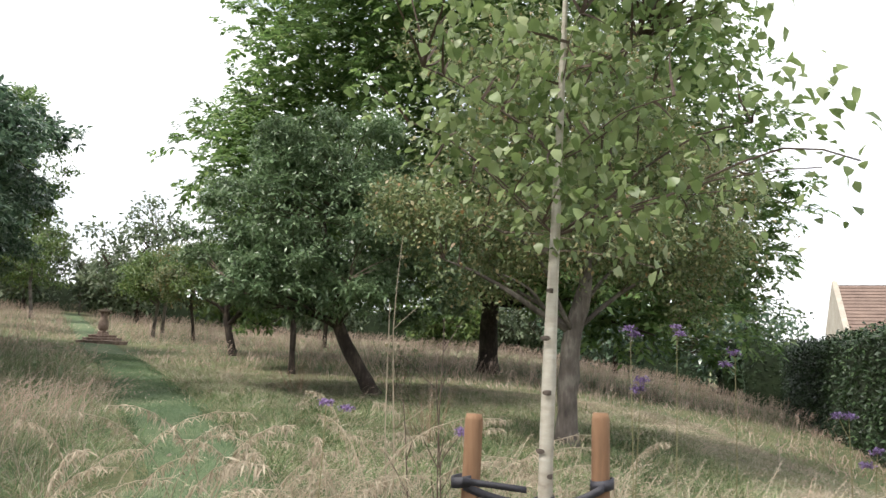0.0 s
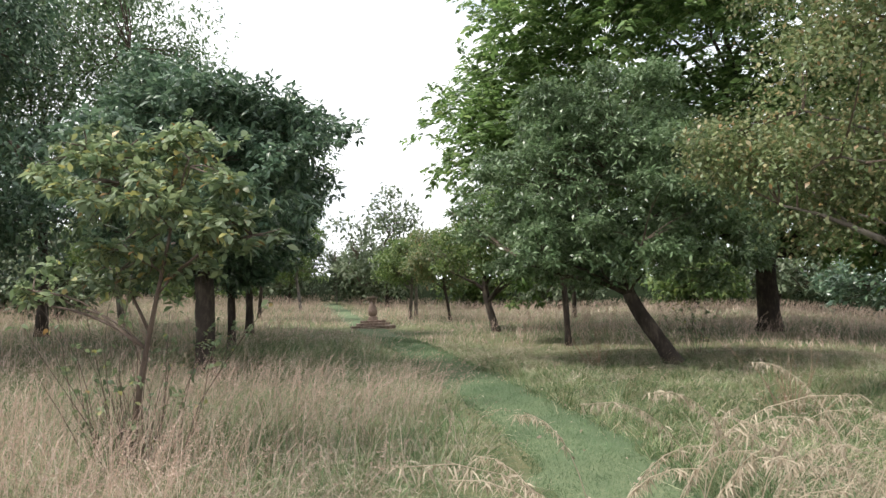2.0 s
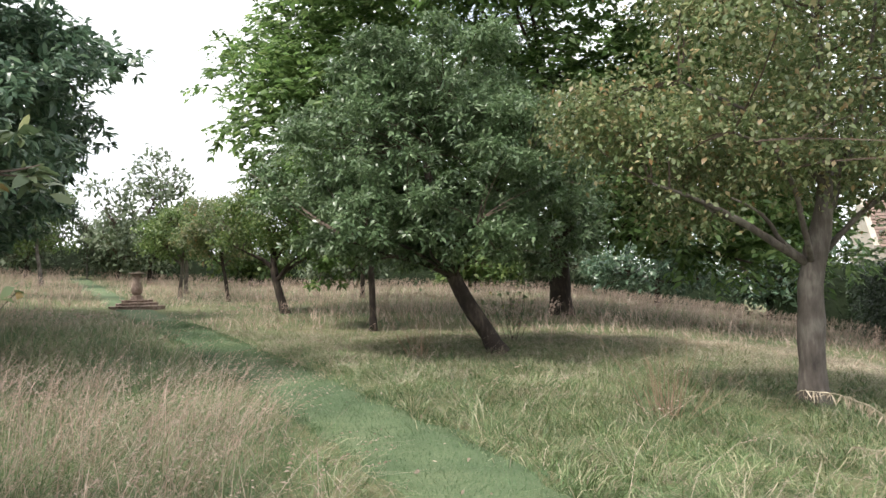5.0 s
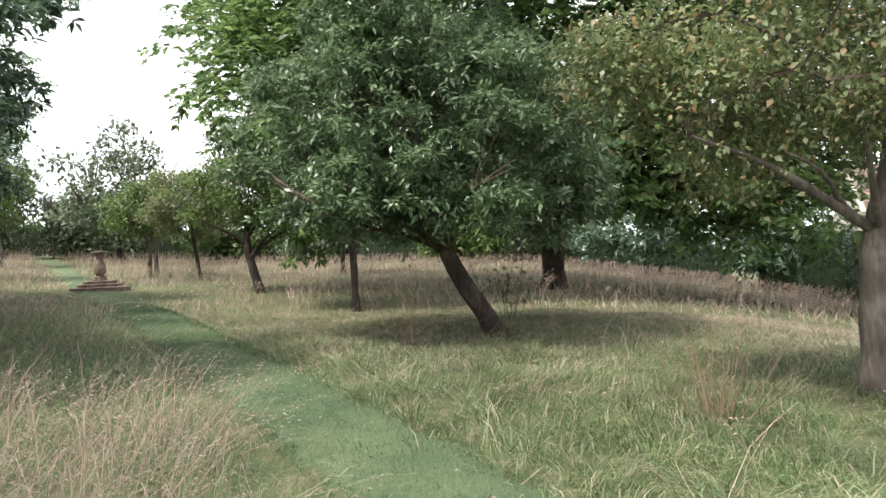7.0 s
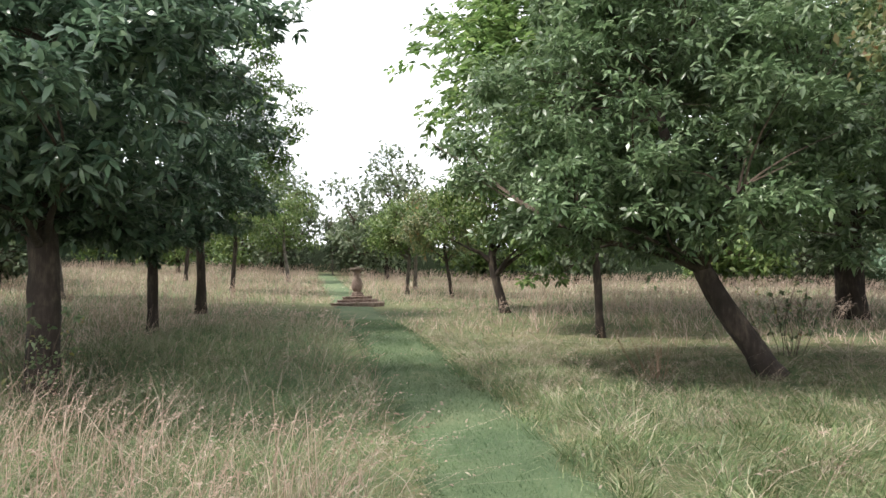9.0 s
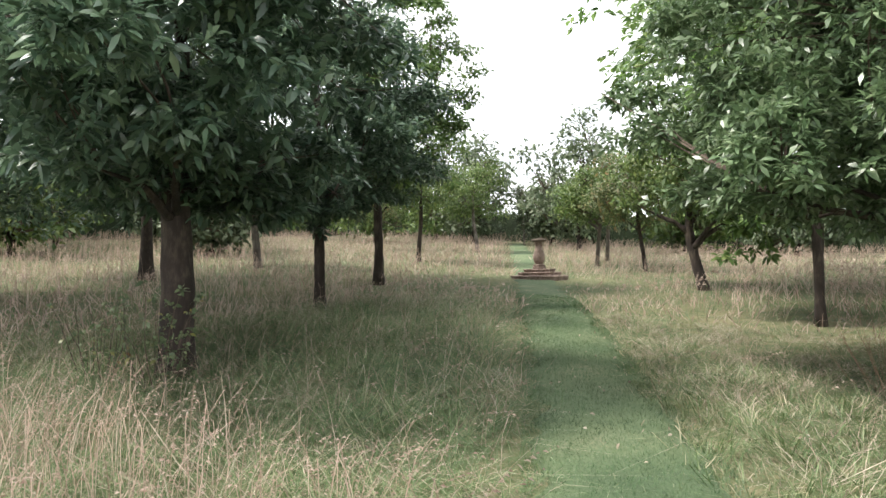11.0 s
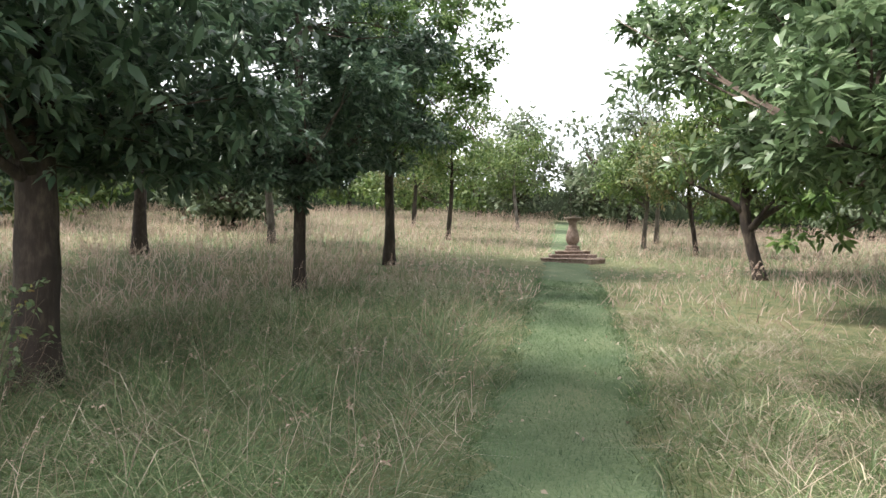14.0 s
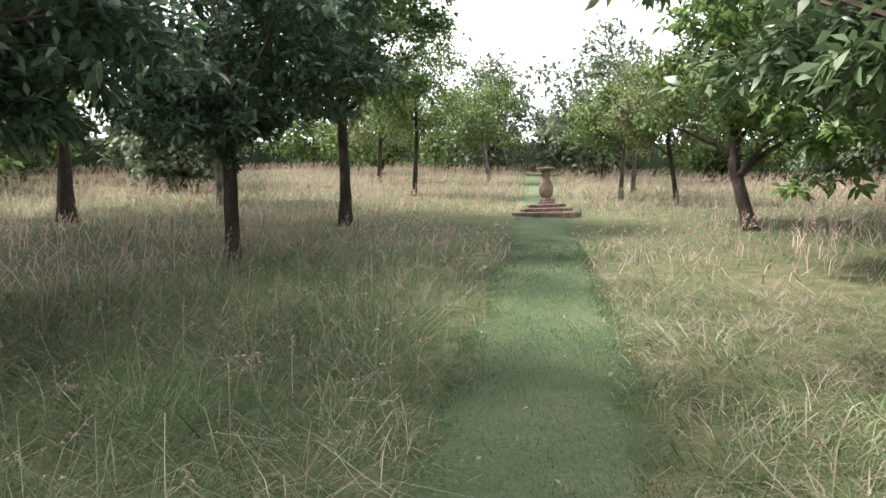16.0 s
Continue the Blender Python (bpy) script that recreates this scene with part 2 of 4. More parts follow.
def build_mown_strip():
    """The mown turf: a ribbon a little above the soil, uneven at the edges."""
    pts = []
    for (ax, ay), (bx, by) in zip(SIDES[:-1], SIDES[1:]):
        k = max(1, int(math.hypot(bx - ax, by - ay) / 0.25))
        pts += [(ax + (bx - ax) * i / k, ay + (by - ay) * i / k) for i in range(k)]
    pts = np.array(pts)
    for _ in range(12):
        pts[1:-1] = (pts[:-2] + 2 * pts[1:-1] + pts[2:]) / 4
    d = np.gradient(pts, axis=0)
    d /= np.linalg.norm(d, axis=1)[:, None]
    side = np.stack([-d[:, 1], d[:, 0]], 1)
    rows, cols = [], np.linspace(-1, 1, 9)
    rng = np.random.default_rng(3)
    for i, (q, s) in enumerate(zip(pts, side)):
        wl_, wr_ = HALF_PATH + 0.10 + 0.07 * rng.normal(), HALF_PATH + 0.10 + 0.07 * rng.normal()
        for c in cols:
            o = q + s * c * (wl_ if c < 0 else wr_)
            edge = -0.03 if abs(c) == 1 else 0.022
            rows.append((o[0], o[1], float(lie(o[0], o[1])) + edge))
    k = len(cols)
    faces = [(i * k + j, i * k + j + 1, (i + 1) * k + j + 1, (i + 1) * k + j) for i in range(len(pts) - 1) for j in range(k - 1)]
    mat = rough_material("mown_turf", [(0.3, (0.034, 0.060, 0.025)), (0.45, (0.065, 0.100, 0.044)), (0.56, (0.105, 0.138, 0.066)), (0.70, (0.21, 0.205, 0.12))], 45, 1.0, 1.0, big=1.1)
    tagged(new("path", mesh_of("path", rows, faces, mat, True)), "short mown green grass path through the meadow", "path", kind="structure")


build_mown_strip()


# ---------------------------------------------------------------- grass
def blades(name, x, y, height, width, lean, wind, mat, label, rng, z=None, droop=0.5, plain=False):
    """Blades of grass: bent, tapered strips."""
    n = len(x)
    z = lie(x, y) - 0.02 if z is None else z
    a = rng.uniform(0, 6.283, n)
    ax = np.stack([np.cos(a), np.sin(a)], 1) * (width / 2)[:, None]
    swirl = wind + 9.0 * (bumps(x, y, 1.7, 44) - 0.5) + rng.normal(0, 0.55, n)
    la = np.where(rng.random(n) < 0.62, swirl, rng.uniform(0, 6.283, n))
    ld = np.stack([np.cos(la), np.sin(la)], 1)
    h = height
    root = np.stack([x, y], 1)
    v = np.zeros((n, 5, 3))
    for k, (q, w) in enumerate(((0.0, 1.0), (0.55, 0.8), (1.0, 0.0))):
        c = root + ld * (lean * h * q ** 1.8)[:, None]
        up = z + h * (q - np.minimum(0.62, droop * lean) * q ** 2.6)
        if k < 2:
            v[:, 2 * k, :2], v[:, 2 * k + 1, :2] = c - ax * w, c + ax * w
            v[:, 2 * k, 2] = v[:, 2 * k + 1, 2] = up
        else:
            v[:, 4, :2], v[:, 4, 2] = c, up
    if plain:
        v = np.ascontiguousarray(v[:, [0, 1, 4]])
        ob = new(name, quick_mesh(name, v.reshape(-1, 3), np.arange(n * 3).reshape(-1, 3), mat))
        return tagged(ob, label, "grass", kind="stuff")
    base = (np.arange(n) * 5)[:, None, None]
    tris = (np.array([[0, 1, 3], [0, 3, 2], [2, 3, 4]])[None] + base).reshape(-1, 3)
    ob = new(name, quick_mesh(name, v.reshape(-1, 3), tris, mat))
    return tagged(ob, label, "grass", kind="stuff")


def stalks(name, x, y, height, lean, wind, head, head_w, mat, label, rng, stalk_w=0.0035):
    """Thin stalks, each with a loose seed head of small spikelets at its bent top."""
    n = len(x)
    z = lie(x, y) - 0.02
    la = wind + rng.normal(0, 0.6, n)
    ld = np.stack([np.cos(la), np.sin(la), np.zeros(n)], 1)
    sd = np.stack([-ld[:, 1], ld[:, 0], np.zeros(n)], 1)
    root = np.stack([x, y, z], 1)

    def curve(s):
        out = root + ld * (lean * height * s ** 2)[:, None]
        out[:, 2] += height * (s - 0.32 * lean * s ** 3)
        return out
    vs, ts, base = [], [], 0
    lv = [curve(np.full(n, s)) for s in (0, 0.4, 0.75, 1.0)]
    v = np.zeros((n, 8, 3))
    for k, c in enumerate(lv):
        v[:, 2 * k], v[:, 2 * k + 1] = c - sd * stalk_w / 2, c + sd * stalk_w / 2
    t = np.array([[0, 1, 3], [0, 3, 2], [2, 3, 5], [2, 5, 4], [4, 5, 7], [4, 7, 6]])
    vs.append(v.reshape(-1, 3)); ts.append((t[None] + (np.arange(n) * 8)[:, None, None]).reshape(-1, 3)); base = n * 8
    for k in range(7):
        s = np.clip(1 - head * (k / 6.0), 0, 1) * np.ones(n)
        c = curve(s)
        out = rng.normal(0, 1, (n, 3)) * np.array([1, 1, 0.35])
        out = out / np.linalg.norm(out, axis=1)[:, None] * (head_w * (0.4 + 0.6 * k / 6.0))[:, None] + ld * (head_w * 0.5)[:, None]
        up = np.array([0, 0, 1.0]) * (head_w * 0.55)[:, None]
        v = np.zeros((n, 3, 3))
        v[:, 0], v[:, 1], v[:, 2] = c, c + out * 0.6 + up * 0.5, c + out - up * 0.25
        vs.append(v.reshape(-1, 3)); ts.append(np.arange(n * 3).reshape(-1, 3) + base); base += n * 3
    ob = new(name, quick_mesh(name, np.concatenate(vs), np.concatenate(ts), mat))
    return tagged(ob, label, "grass", kind="stuff")


def scatter(rng, count, x0, x1, y0, y1, clear=HALF_PATH):
    x, y = rng.uniform(x0, x1, count), rng.uniform(y0, y1, count)
    keep = off_path(x, y) > clear + 0.10 * rng.normal(size=count)
    near = np.hypot(x + 12.7, y - 24.2)
    keep &= (near > 1.25) & ((near > 2.6) | (rng.random(count) < 0.25) | (y > 24.6))
    return x[keep], y[keep]


TRODDEN = [(0.0, 0.0), (-2.0, 1.0), (-2.4, 1.8), (-2.75, 3.4), (-2.6, 5.0), (-2.5, 6.0)]


def trodden(x, y, reach=0.75):
    """1 on the way people take through the long grass, 0 away from it."""
    best = np.full(np.shape(x), 1e9)
    for (ax, ay), (bx, by) in zip(TRODDEN[:-1], TRODDEN[1:]):
        dx, dy = bx - ax, by - ay
        q = np.clip(((x - ax) * dx + (y - ay) * dy) / (dx * dx + dy * dy), 0, 1)
        best = np.minimum(best, np.hypot(x - ax - q * dx, y - ay - q * dy))
    return np.clip((reach - best) / 0.3, 0, 1)


def lushness(x, y):
    """How long and upright the grass stands: laid and short on the slope below the path, tall elsewhere."""
    below = 1 / (1 + np.exp(-((x + 4.35) * 0.86 + (y - 9.9) * 0.5 - 0.9) / 0.4))
    below = below * np.clip((y - 4.0) / 2.0, 0, 1) * np.clip((21 - y) / 3.0, 0, 1)
    return 1 - 0.62 * below


def by_sundial(x, y):
    """The grass is kept short on the near side of the sundial."""
    q = np.hypot((x + 11.6) * 1.1, y - 22.0)
    return np.clip(0.22 + (q - 2.0) / 5.0, 0.22, 1)


def green_belt(x, y):
    """1 in the fresh shaded grass on the high side of the path, 0 away from it."""
    high = 1 / (1 + np.exp(((x + 4.35) * 0.86 + (y - 9.9) * 0.5) / 0.4))
    return high * np.clip((y - 7.5) / 2, 0, 1) * np.clip((x + 11.5) / 2, 0, 1) * np.clip((18.5 - y) / 2, 0, 1)


def dryness(x, y):
    """Share of straw among the grass: high on the far meadow and near the start, low in the green belt along the path."""
    far = np.clip((np.hypot(x + 6.5, y - 10.5) - 6.8) / 5.0, 0, 1)
    start = np.clip((6.2 - y) / 3.0, 0, 1) * 0.55
    side = 1 / (1 + np.exp(-((x + 4.35) * 0.86 + (y - 9.9) * 0.5 - 0.7) / 0.4)) * np.clip((y - 9.3) / 3, 0, 1) * 0.42
    return np.clip(0.17 + 0.7 * far + start + side - 0.10 * green_belt(x, y) + 0.42 * (bumps(x, y, 2.4, 21) - 0.5) + 0.40 * (bumps(x, y, 0.7, 22) - 0.5), 0.04, 0.95)


def build_grass():
    rng = np.random.default_rng(11)
    WIND = -0.2
    # near the walk
    for nm, mat, cnt, hh, lb in (("meadow_grass", M_GRASS, 215000, 0.52, "long grey-green meadow grass blades"), ("dry_grass", M_DRY, 175000, 0.58, "dry straw-coloured meadow grass blades")):
        x, y = scatter(rng, cnt, -12, 5, 0.7, 17)
        d = dryness(x, y)
        keep = rng.random(len(x)) < (1 - d if mat is M_GRASS else d)
        x, y = x[keep], y[keep]
        k = len(x)
        lu = lushness(x, y)
        edge = np.clip((off_path(x, y) - 0.35) / 0.7, 0.35, 1)
        high = 1 + 0.25 * np.clip((-3.2 - x) / 1.5, 0, 1) * np.clip((8 - y) / 2, 0, 1)
        h = hh * lu * edge * high * rng.uniform(0.4, 1.25, k) * (0.5 + 0.6 * bumps(x, y, 1.3, 8) + 0.45 * bumps(x, y, 0.5, 9))
        laid = rng.random(k) < 0.72 + 0.4 * (1 - lu) + 0.16 * np.clip((y - 6) / 2, 0, 1)
        bend = np.where(laid, rng.uniform(1.1, 2.8, k), rng.uniform(0.3, 1.1, k))
        h = np.where(laid, h * 0.75, h) * (1 - 0.55 * trodden(x, y))
        blades(nm, x, y, h, rng.uniform(0.0028, 0.0068, k), bend, WIND, mat, lb, rng)
    # farther off: wider blades, fewer
    for nm, mat, cnt, hh, lb in (("meadow_grass", M_GRASS, 36000, 0.36, "long meadow grass farther off"), ("dry_grass", M_SEED, 85000, 0.50, "pale dry hay-like meadow grass farther off")):
        x, y = scatter(rng, cnt, -42, 18, -2, 51)
        keep = ~((x > -12) & (x < 5) & (y > 0.7) & (y < 17))
        keep &= rng.random(len(x)) < np.clip(1.3 - np.hypot(x + 4, y - 8) / 60, 0.3, 1)
        x, y = x[keep], y[keep]
        h = hh * rng.uniform(0.5, 1.2, len(x)) * lushness(x, y) ** 0.5 * by_sundial(x, y)
        blades(nm, x, y, h, rng.uniform(0.007, 0.017, len(x)), rng.uniform(0.3, 1.8, len(x)), WIND, mat, lb, rng)
    # tall grass round the start of the walk
    x, y = scatter(rng, 24000, -3.2, 2.4, 1.5, 5.2, 0.35)
    keep = rng.random(len(x)) < np.clip((5.4 - y) / 1.5, 0, 1) * (0.3 + 0.7 * bumps(x, y, 1.2, 61))
    keep &= trodden(x, y, 1.25) == 0
    x, y = x[keep], y[keep]
    k = len(x)
    blades("meadow_grass", x, y, rng.uniform(0.45, 0.85, k), rng.uniform(0.004, 0.008, k), rng.uniform(0.2, 1.3, k), WIND, M_GRASS, "tall arching green grass near the birch", rng)
    pick = rng.random(k) < 0.3
    x, y = x[pick], y[pick]
    k = len(x)
    stalks("seed_heads", x, y, rng.uniform(0.55, 0.95, k), rng.uniform(0.3, 0.9, k), WIND, 0.25, rng.uniform(0.012, 0.03, k), M_PLUME, "pale arching grass stalks with fine seed heads", rng, 0.003)
    # seed heads: a pinkish haze over the far grass, single stalks near
    x, y = scatter(rng, 19000, -42, 16, 3, 51, 0.9)
    keep = (np.hypot(x + 6.5, y - 10.5) > 8.5) & (y > 5) & (rng.random(len(x)) < lushness(x, y) ** 3)
    x, y = x[keep], y[keep]
    k = len(x)
    stalks("seed_heads", x, y, rng.uniform(0.42, 0.72, k) * by_sundial(x, y), rng.uniform(0.1, 0.45, k), WIND, 0.3, rng.uniform(0.03, 0.07, k), M_SEED, "pinkish-buff grass seed heads in a haze", rng, 0.006)
    x, y = scatter(rng, 9000, -12, 5, 1.2, 16, 0.75)
    keep = (trodden(x, y) < 0.1) & (rng.random(len(x)) < lushness(x, y) ** 3) & (rng.random(len(x)) < (0.25 + 0.75 * bumps(x, y, 2.2, 33)) * (1 - 0.5 * green_belt(x, y)))
    x, y = x[keep], y[keep]
    k = len(x)
    stalks("seed_heads", x, y, rng.uniform(0.40, 0.75, k), rng.uniform(0.2, 1.2, k), WIND, 0.22, rng.uniform(0.012, 0.03, k), M_SEED, "thin dry grass stalks with fine seed heads", rng, 0.003)
    # wind-combed pale stalks round the young apple
    x, y = scatter(rng, 4600, -8.5, -3.9, 2.3, 8.5, 0.9)
    keep = (trodden(x, y) < 0.1) & (rng.random(len(x)) < 0.2 + 0.8 * bumps(x, y, 1.5, 35))
    x, y = x[keep], y[keep]
    k = len(x)
    stalks("seed_heads", x, y, rng.uniform(0.5, 0.85, k), rng.uniform(0.25, 0.9, k), WIND, 0.3, rng.uniform(0.01, 0.022, k), M_SEED, "slender pinkish-grey grass stalks combed by the wind", rng, 0.003)
    # long dry stems lying across the grass at all angles
    x, y = scatter(rng, 7000, -12, 4, 2.5, 17, 0.6)
    keep = (trodden(x, y) < 0.1) & (rng.random(len(x)) < (0.15 + 0.85 * bumps(x, y, 1.6, 71) ** 2 + 0.4 * green_belt(x, y)) * lushness(x, y) ** np.where(y < 11, 2.0, 0.5))
    x, y = x[keep], y[keep]
    k = len(x)
    blades("dry_stems", x, y, rng.uniform(0.45, 0.8, k) * (0.6 + 0.4 * lushness(x, y)), rng.uniform(0.0025, 0.0045, k), rng.uniform(0.6, 2.4, k), 2.4, M_DRY, "long pale dry stems fallen across the grass", rng, droop=0.3)
    # fresh dense tussocks on the slope below the path, arching over its edge
    x, y = scatter(rng, 120000, -6.5, 3.2, 5.2, 15.0, HALF_PATH - 0.03)
    side = (x + 4.35) * 0.86 + (y - 9.9) * 0.5
    keep = (side > 0.25) & (rng.random(len(x)) < np.clip((14.5 - y) / 5, 0.12, 1) * (0.06 + 0.94 * bumps(x, y, 0.9, 81)))
    x, y = x[keep], y[keep]
    k = len(x)
    h = rng.uniform(0.12, 0.27, k) * (0.6 + 0.8 * bumps(x, y, 0.45, 82))
    blades("tussock_grass", x, y, h, rng.uniform(0.005, 0.010, k), rng.uniform(0.5, 1.5, k), WIND, M_TUSSOCK, "fresh green tussock grass on the slope", rng)
    # mown turf
    count = 110000
    s = rng.random(count)
    y = -1 + 21 * s ** 1.0
    x = np.interp(y, [q[1] for q in SIDES], [q[0] for q in SIDES], left=99) + rng.uniform(-0.85, 0.85, count)
    keep = off_path(x, y) < HALF_PATH + 0.12
    x, y = x[keep], y[keep]
    k = len(x)
    blades("mown_grass", x, y, rng.uniform(0.02, 0.055, k), rng.uniform(0.003, 0.006, k), rng.uniform(0.2, 1.0, k), WIND, M_MOWN, "short mown lawn grass blades on the path", rng, z=lie(x, y) + 0.015, plain=True)
    k = 80
    y = rng.uniform(5, 21, k)
    x = np.interp(y, [q[1] for q in SIDES], [q[0] for q in SIDES]) + rng.uniform(-0.7, 0.7, k)
    c = np.stack([x, y, lie(x, y) + 0.06], 1)
    ax = rng.normal(0, 1, (k, 3)) * np.array([1, 1, 0.15])
    lv, lt = leaf_cloud(c, ax / np.linalg.norm(ax, axis=1)[:, None], 1, 0.042, 0.55, 0.01, rng, "loose", 0.0)
    tagged(new("fallen_leaves", quick_mesh("fallen_leaves", lv, lt, M_DRY)), "pale fallen leaves strewn on the mown path", "leaves", kind="stuff")



# ---------------------------------------------------------------- trees
def tube(points, radii, sides=8, rough=0.0, rng=None, cap=True):
    """Verts and faces of a bent, tapered limb."""
    pts = np.array(points, float)
    d = np.gradient(pts, axis=0)
    d /= np.maximum(np.linalg.norm(d, axis=1), 1e-9)[:, None]
    verts, faces = [], []
    for i, (q, t, r) in enumerate(zip(pts, d, radii)):
        ref = np.array([1.0, 0, 0]) if abs(t[0]) < 0.8 else np.array([0, 1.0, 0])
        u = np.cross(t, ref); u /= np.linalg.norm(u)
        w = np.cross(t, u)
        for k in range(sides):
            a = 6.28318 * k / sides
            rr = r * (1 + (rough * rng.normal() if rough else 0))
            verts.append(tuple(q + rr * (math.cos(a) * u + math.sin(a) * w)))
    for i in range(len(pts) - 1):
        for k in range(sides):
            a, b = i * sides + k, i * sides + (k + 1) % sides
            faces.append((a, b, b + sides, a + sides))
    if cap:
        faces.append(tuple(range((len(pts) - 1) * sides, len(pts) * sides)))
        faces.append(tuple(reversed(range(sides))))
    return verts, faces


def joined(pieces):
    verts, faces = [], []
    for v, f in pieces:
        b = len(verts)
        verts += v
        faces += [tuple(i + b for i in q) for q in f]
    return verts, faces


def bent(a, b, n, wobble, rng, sag=0.0):
    a, b = np.array(a, float), np.array(b, float)
    s = np.linspace(0, 1, n)[:, None]
    p = a + (b - a) * s
    size = np.linalg.norm(b - a)
    off = rng.normal(0, wobble * size, (n, 3)) * np.sin(s * math.pi)
    for _ in range(2):
        off[1:-1] = (off[:-2] + off[1:-1] + off[2:]) / 2.2
    p = p + off
    p[:, 2] += sag * size * np.sin(s[:, 0] * math.pi)
    return p


def leaf_cloud(centres, axes, per, size, slim, spread, rng, style, droop=0.0, plain=False):
    """Leaves round twig ends. whorl: fans out from the tip; pinnate: pairs along a drooping stalk; loose: at random."""
    n = len(centres)
    c = np.repeat(centres, per, 0)
    ax = np.repeat(axes, per, 0)
    k = n * per
    rnd = rng.normal(0, 1, (k, 3))
    rnd /= np.linalg.norm(rnd, axis=1)[:, None]
    j = np.tile(np.arange(per), n)
    if style == "whorl":
        d = ax * rng.uniform(0.1, 0.8, k)[:, None] + rnd * np.array([1.0, 1.0, 0.6])
        pos = c - ax * (rng.random(k) * spread)[:, None] + rnd * 0.12 * spread
    elif style == "pinnate":
        side = np.cross(ax, np.array([0, 0, 1.0])) + 1e-6
        side /= np.linalg.norm(side, axis=1)[:, None]
        s = (j // 2 + 0.6) / (per / 2)
        pos = c + ax * (s * spread)[:, None]
        pos[:, 2] -= spread * 0.45 * s ** 2
        d = side * np.where(j % 2 == 0, 1, -1)[:, None] + ax * 0.55 + rnd * 0.22
    else:
        d = rnd + ax * 0.5
        pos = c + rng.normal(0, spread * 0.5, (k, 3))
    d[:, 2] -= droop
    d /= np.linalg.norm(d, axis=1)[:, None]
    # the face of a leaf mostly looks up
    nrm = np.array([0, 0, 1.0]) + rng.normal(0, 0.5, (k, 3)) + 0.5 * ax
    w = np.cross(d, nrm)
    w /= np.maximum(np.linalg.norm(w, axis=1), 1e-6)[:, None]
    nrm = np.cross(w, d)
    L = size * rng.uniform(0.6, 1.25, k)[:, None]
    W = L * slim * 0.5
    if plain:
        v = np.zeros((k, 4, 3))
        v[:, 0] = pos
        v[:, 1] = pos + d * L * 0.5 - w * W + nrm * W * 0.3
        v[:, 2] = pos + d * L * 0.5 + w * W + nrm * W * 0.3
        v[:, 3] = pos + d * L - np.array([0, 0, 0.14]) * L
        t = np.array([[0, 1, 2], [1, 3, 2]])
        return v.reshape(-1, 3), (t[None] + (np.arange(k) * 4)[:, None, None]).reshape(-1, 3)
    v = np.zeros((k, 6, 3))
    v[:, 0] = pos
    v[:, 1] = pos + d * L * 0.38 - w * W + nrm * W * 0.35
    v[:, 2] = pos + d * L * 0.38 + w * W + nrm * W * 0.35
    v[:, 3] = pos + d * L * 0.72 - w * W * 0.72 + nrm * W * 0.15 - np.array([0, 0, 0.06]) * L
    v[:, 4] = pos + d * L * 0.72 + w * W * 0.72 + nrm * W * 0.15 - np.array([0, 0, 0.06]) * L
    v[:, 5] = pos + d * L - np.array([0, 0, 0.16]) * L
    t = np.array([[0, 1, 2], [1, 3, 4], [1, 4, 2], [3, 5, 4]])
    return v.reshape(-1, 3), (t[None] + (np.arange(k) * 6)[:, None, None]).reshape(-1, 3)


def crown_points(blobs, count, rng, gap=0.42, inner=0.5, seed=1):
    """Twig ends of an uneven crown: each rounded mass is made of many flattened boughs with dark gaps between them."""
    boughs = []
    for bx, by, bz, rx, ry, rz in blobs:
        mean = (rx * ry * rz) ** (1 / 3)
        for _ in range(int(9 + 3.4 * mean ** 2)):
            d = rng.normal(0, 1, 3)
            d /= np.linalg.norm(d)
            q = rng.uniform(0.5, 0.86) if rng.random() < 0.7 else rng.uniform(0.86, 1.04)
            r = mean * rng.uniform(0.20, 0.40) / (1 + 0.10 * mean)
            boughs.append((bx + d[0] * rx * q, by + d[1] * ry * q, bz + d[2] * rz * q, r * 1.15, r * 1.15, r * 0.72))
    boughs = np.array(boughs)
    area = (boughs[:, 3] * boughs[:, 5]) ** 0.95
    k1 = int(count * 0.78)
    pick = rng.choice(len(boughs), k1, p=area / area.sum())
    b = boughs[pick]
    d = rng.normal(0, 1, (k1, 3))
    d[:, 2] = np.where(d[:, 2] < -0.3, -d[:, 2], d[:, 2])
    d /= np.linalg.norm(d, axis=1)[:, None]
    p = b[:, :3] + d * b[:, 3:6] * rng.uniform(0.55, 1.12, k1)[:, None]
    vol = np.array([q[3] * q[4] * q[5] for q in blobs]) ** 0.72
    g = np.array(blobs)[rng.choice(len(blobs), count - k1, p=vol / vol.sum())]
    e = rng.normal(0, 1, (count - k1, 3))
    e /= np.linalg.norm(e, axis=1)[:, None]
    p2 = g[:, :3] + e * g[:, 3:6] * (inner + (0.92 - inner) * rng.random(count - k1))[:, None]
    p, d = np.concatenate([p, p2]), np.concatenate([d, e])
    ax = d + np.array([0, 0, 0.1]) + rng.normal(0, 0.35, d.shape)
    ax /= np.linalg.norm(ax, axis=1)[:, None]
    order = rng.permutation(len(p))
    return p[order], ax[order]


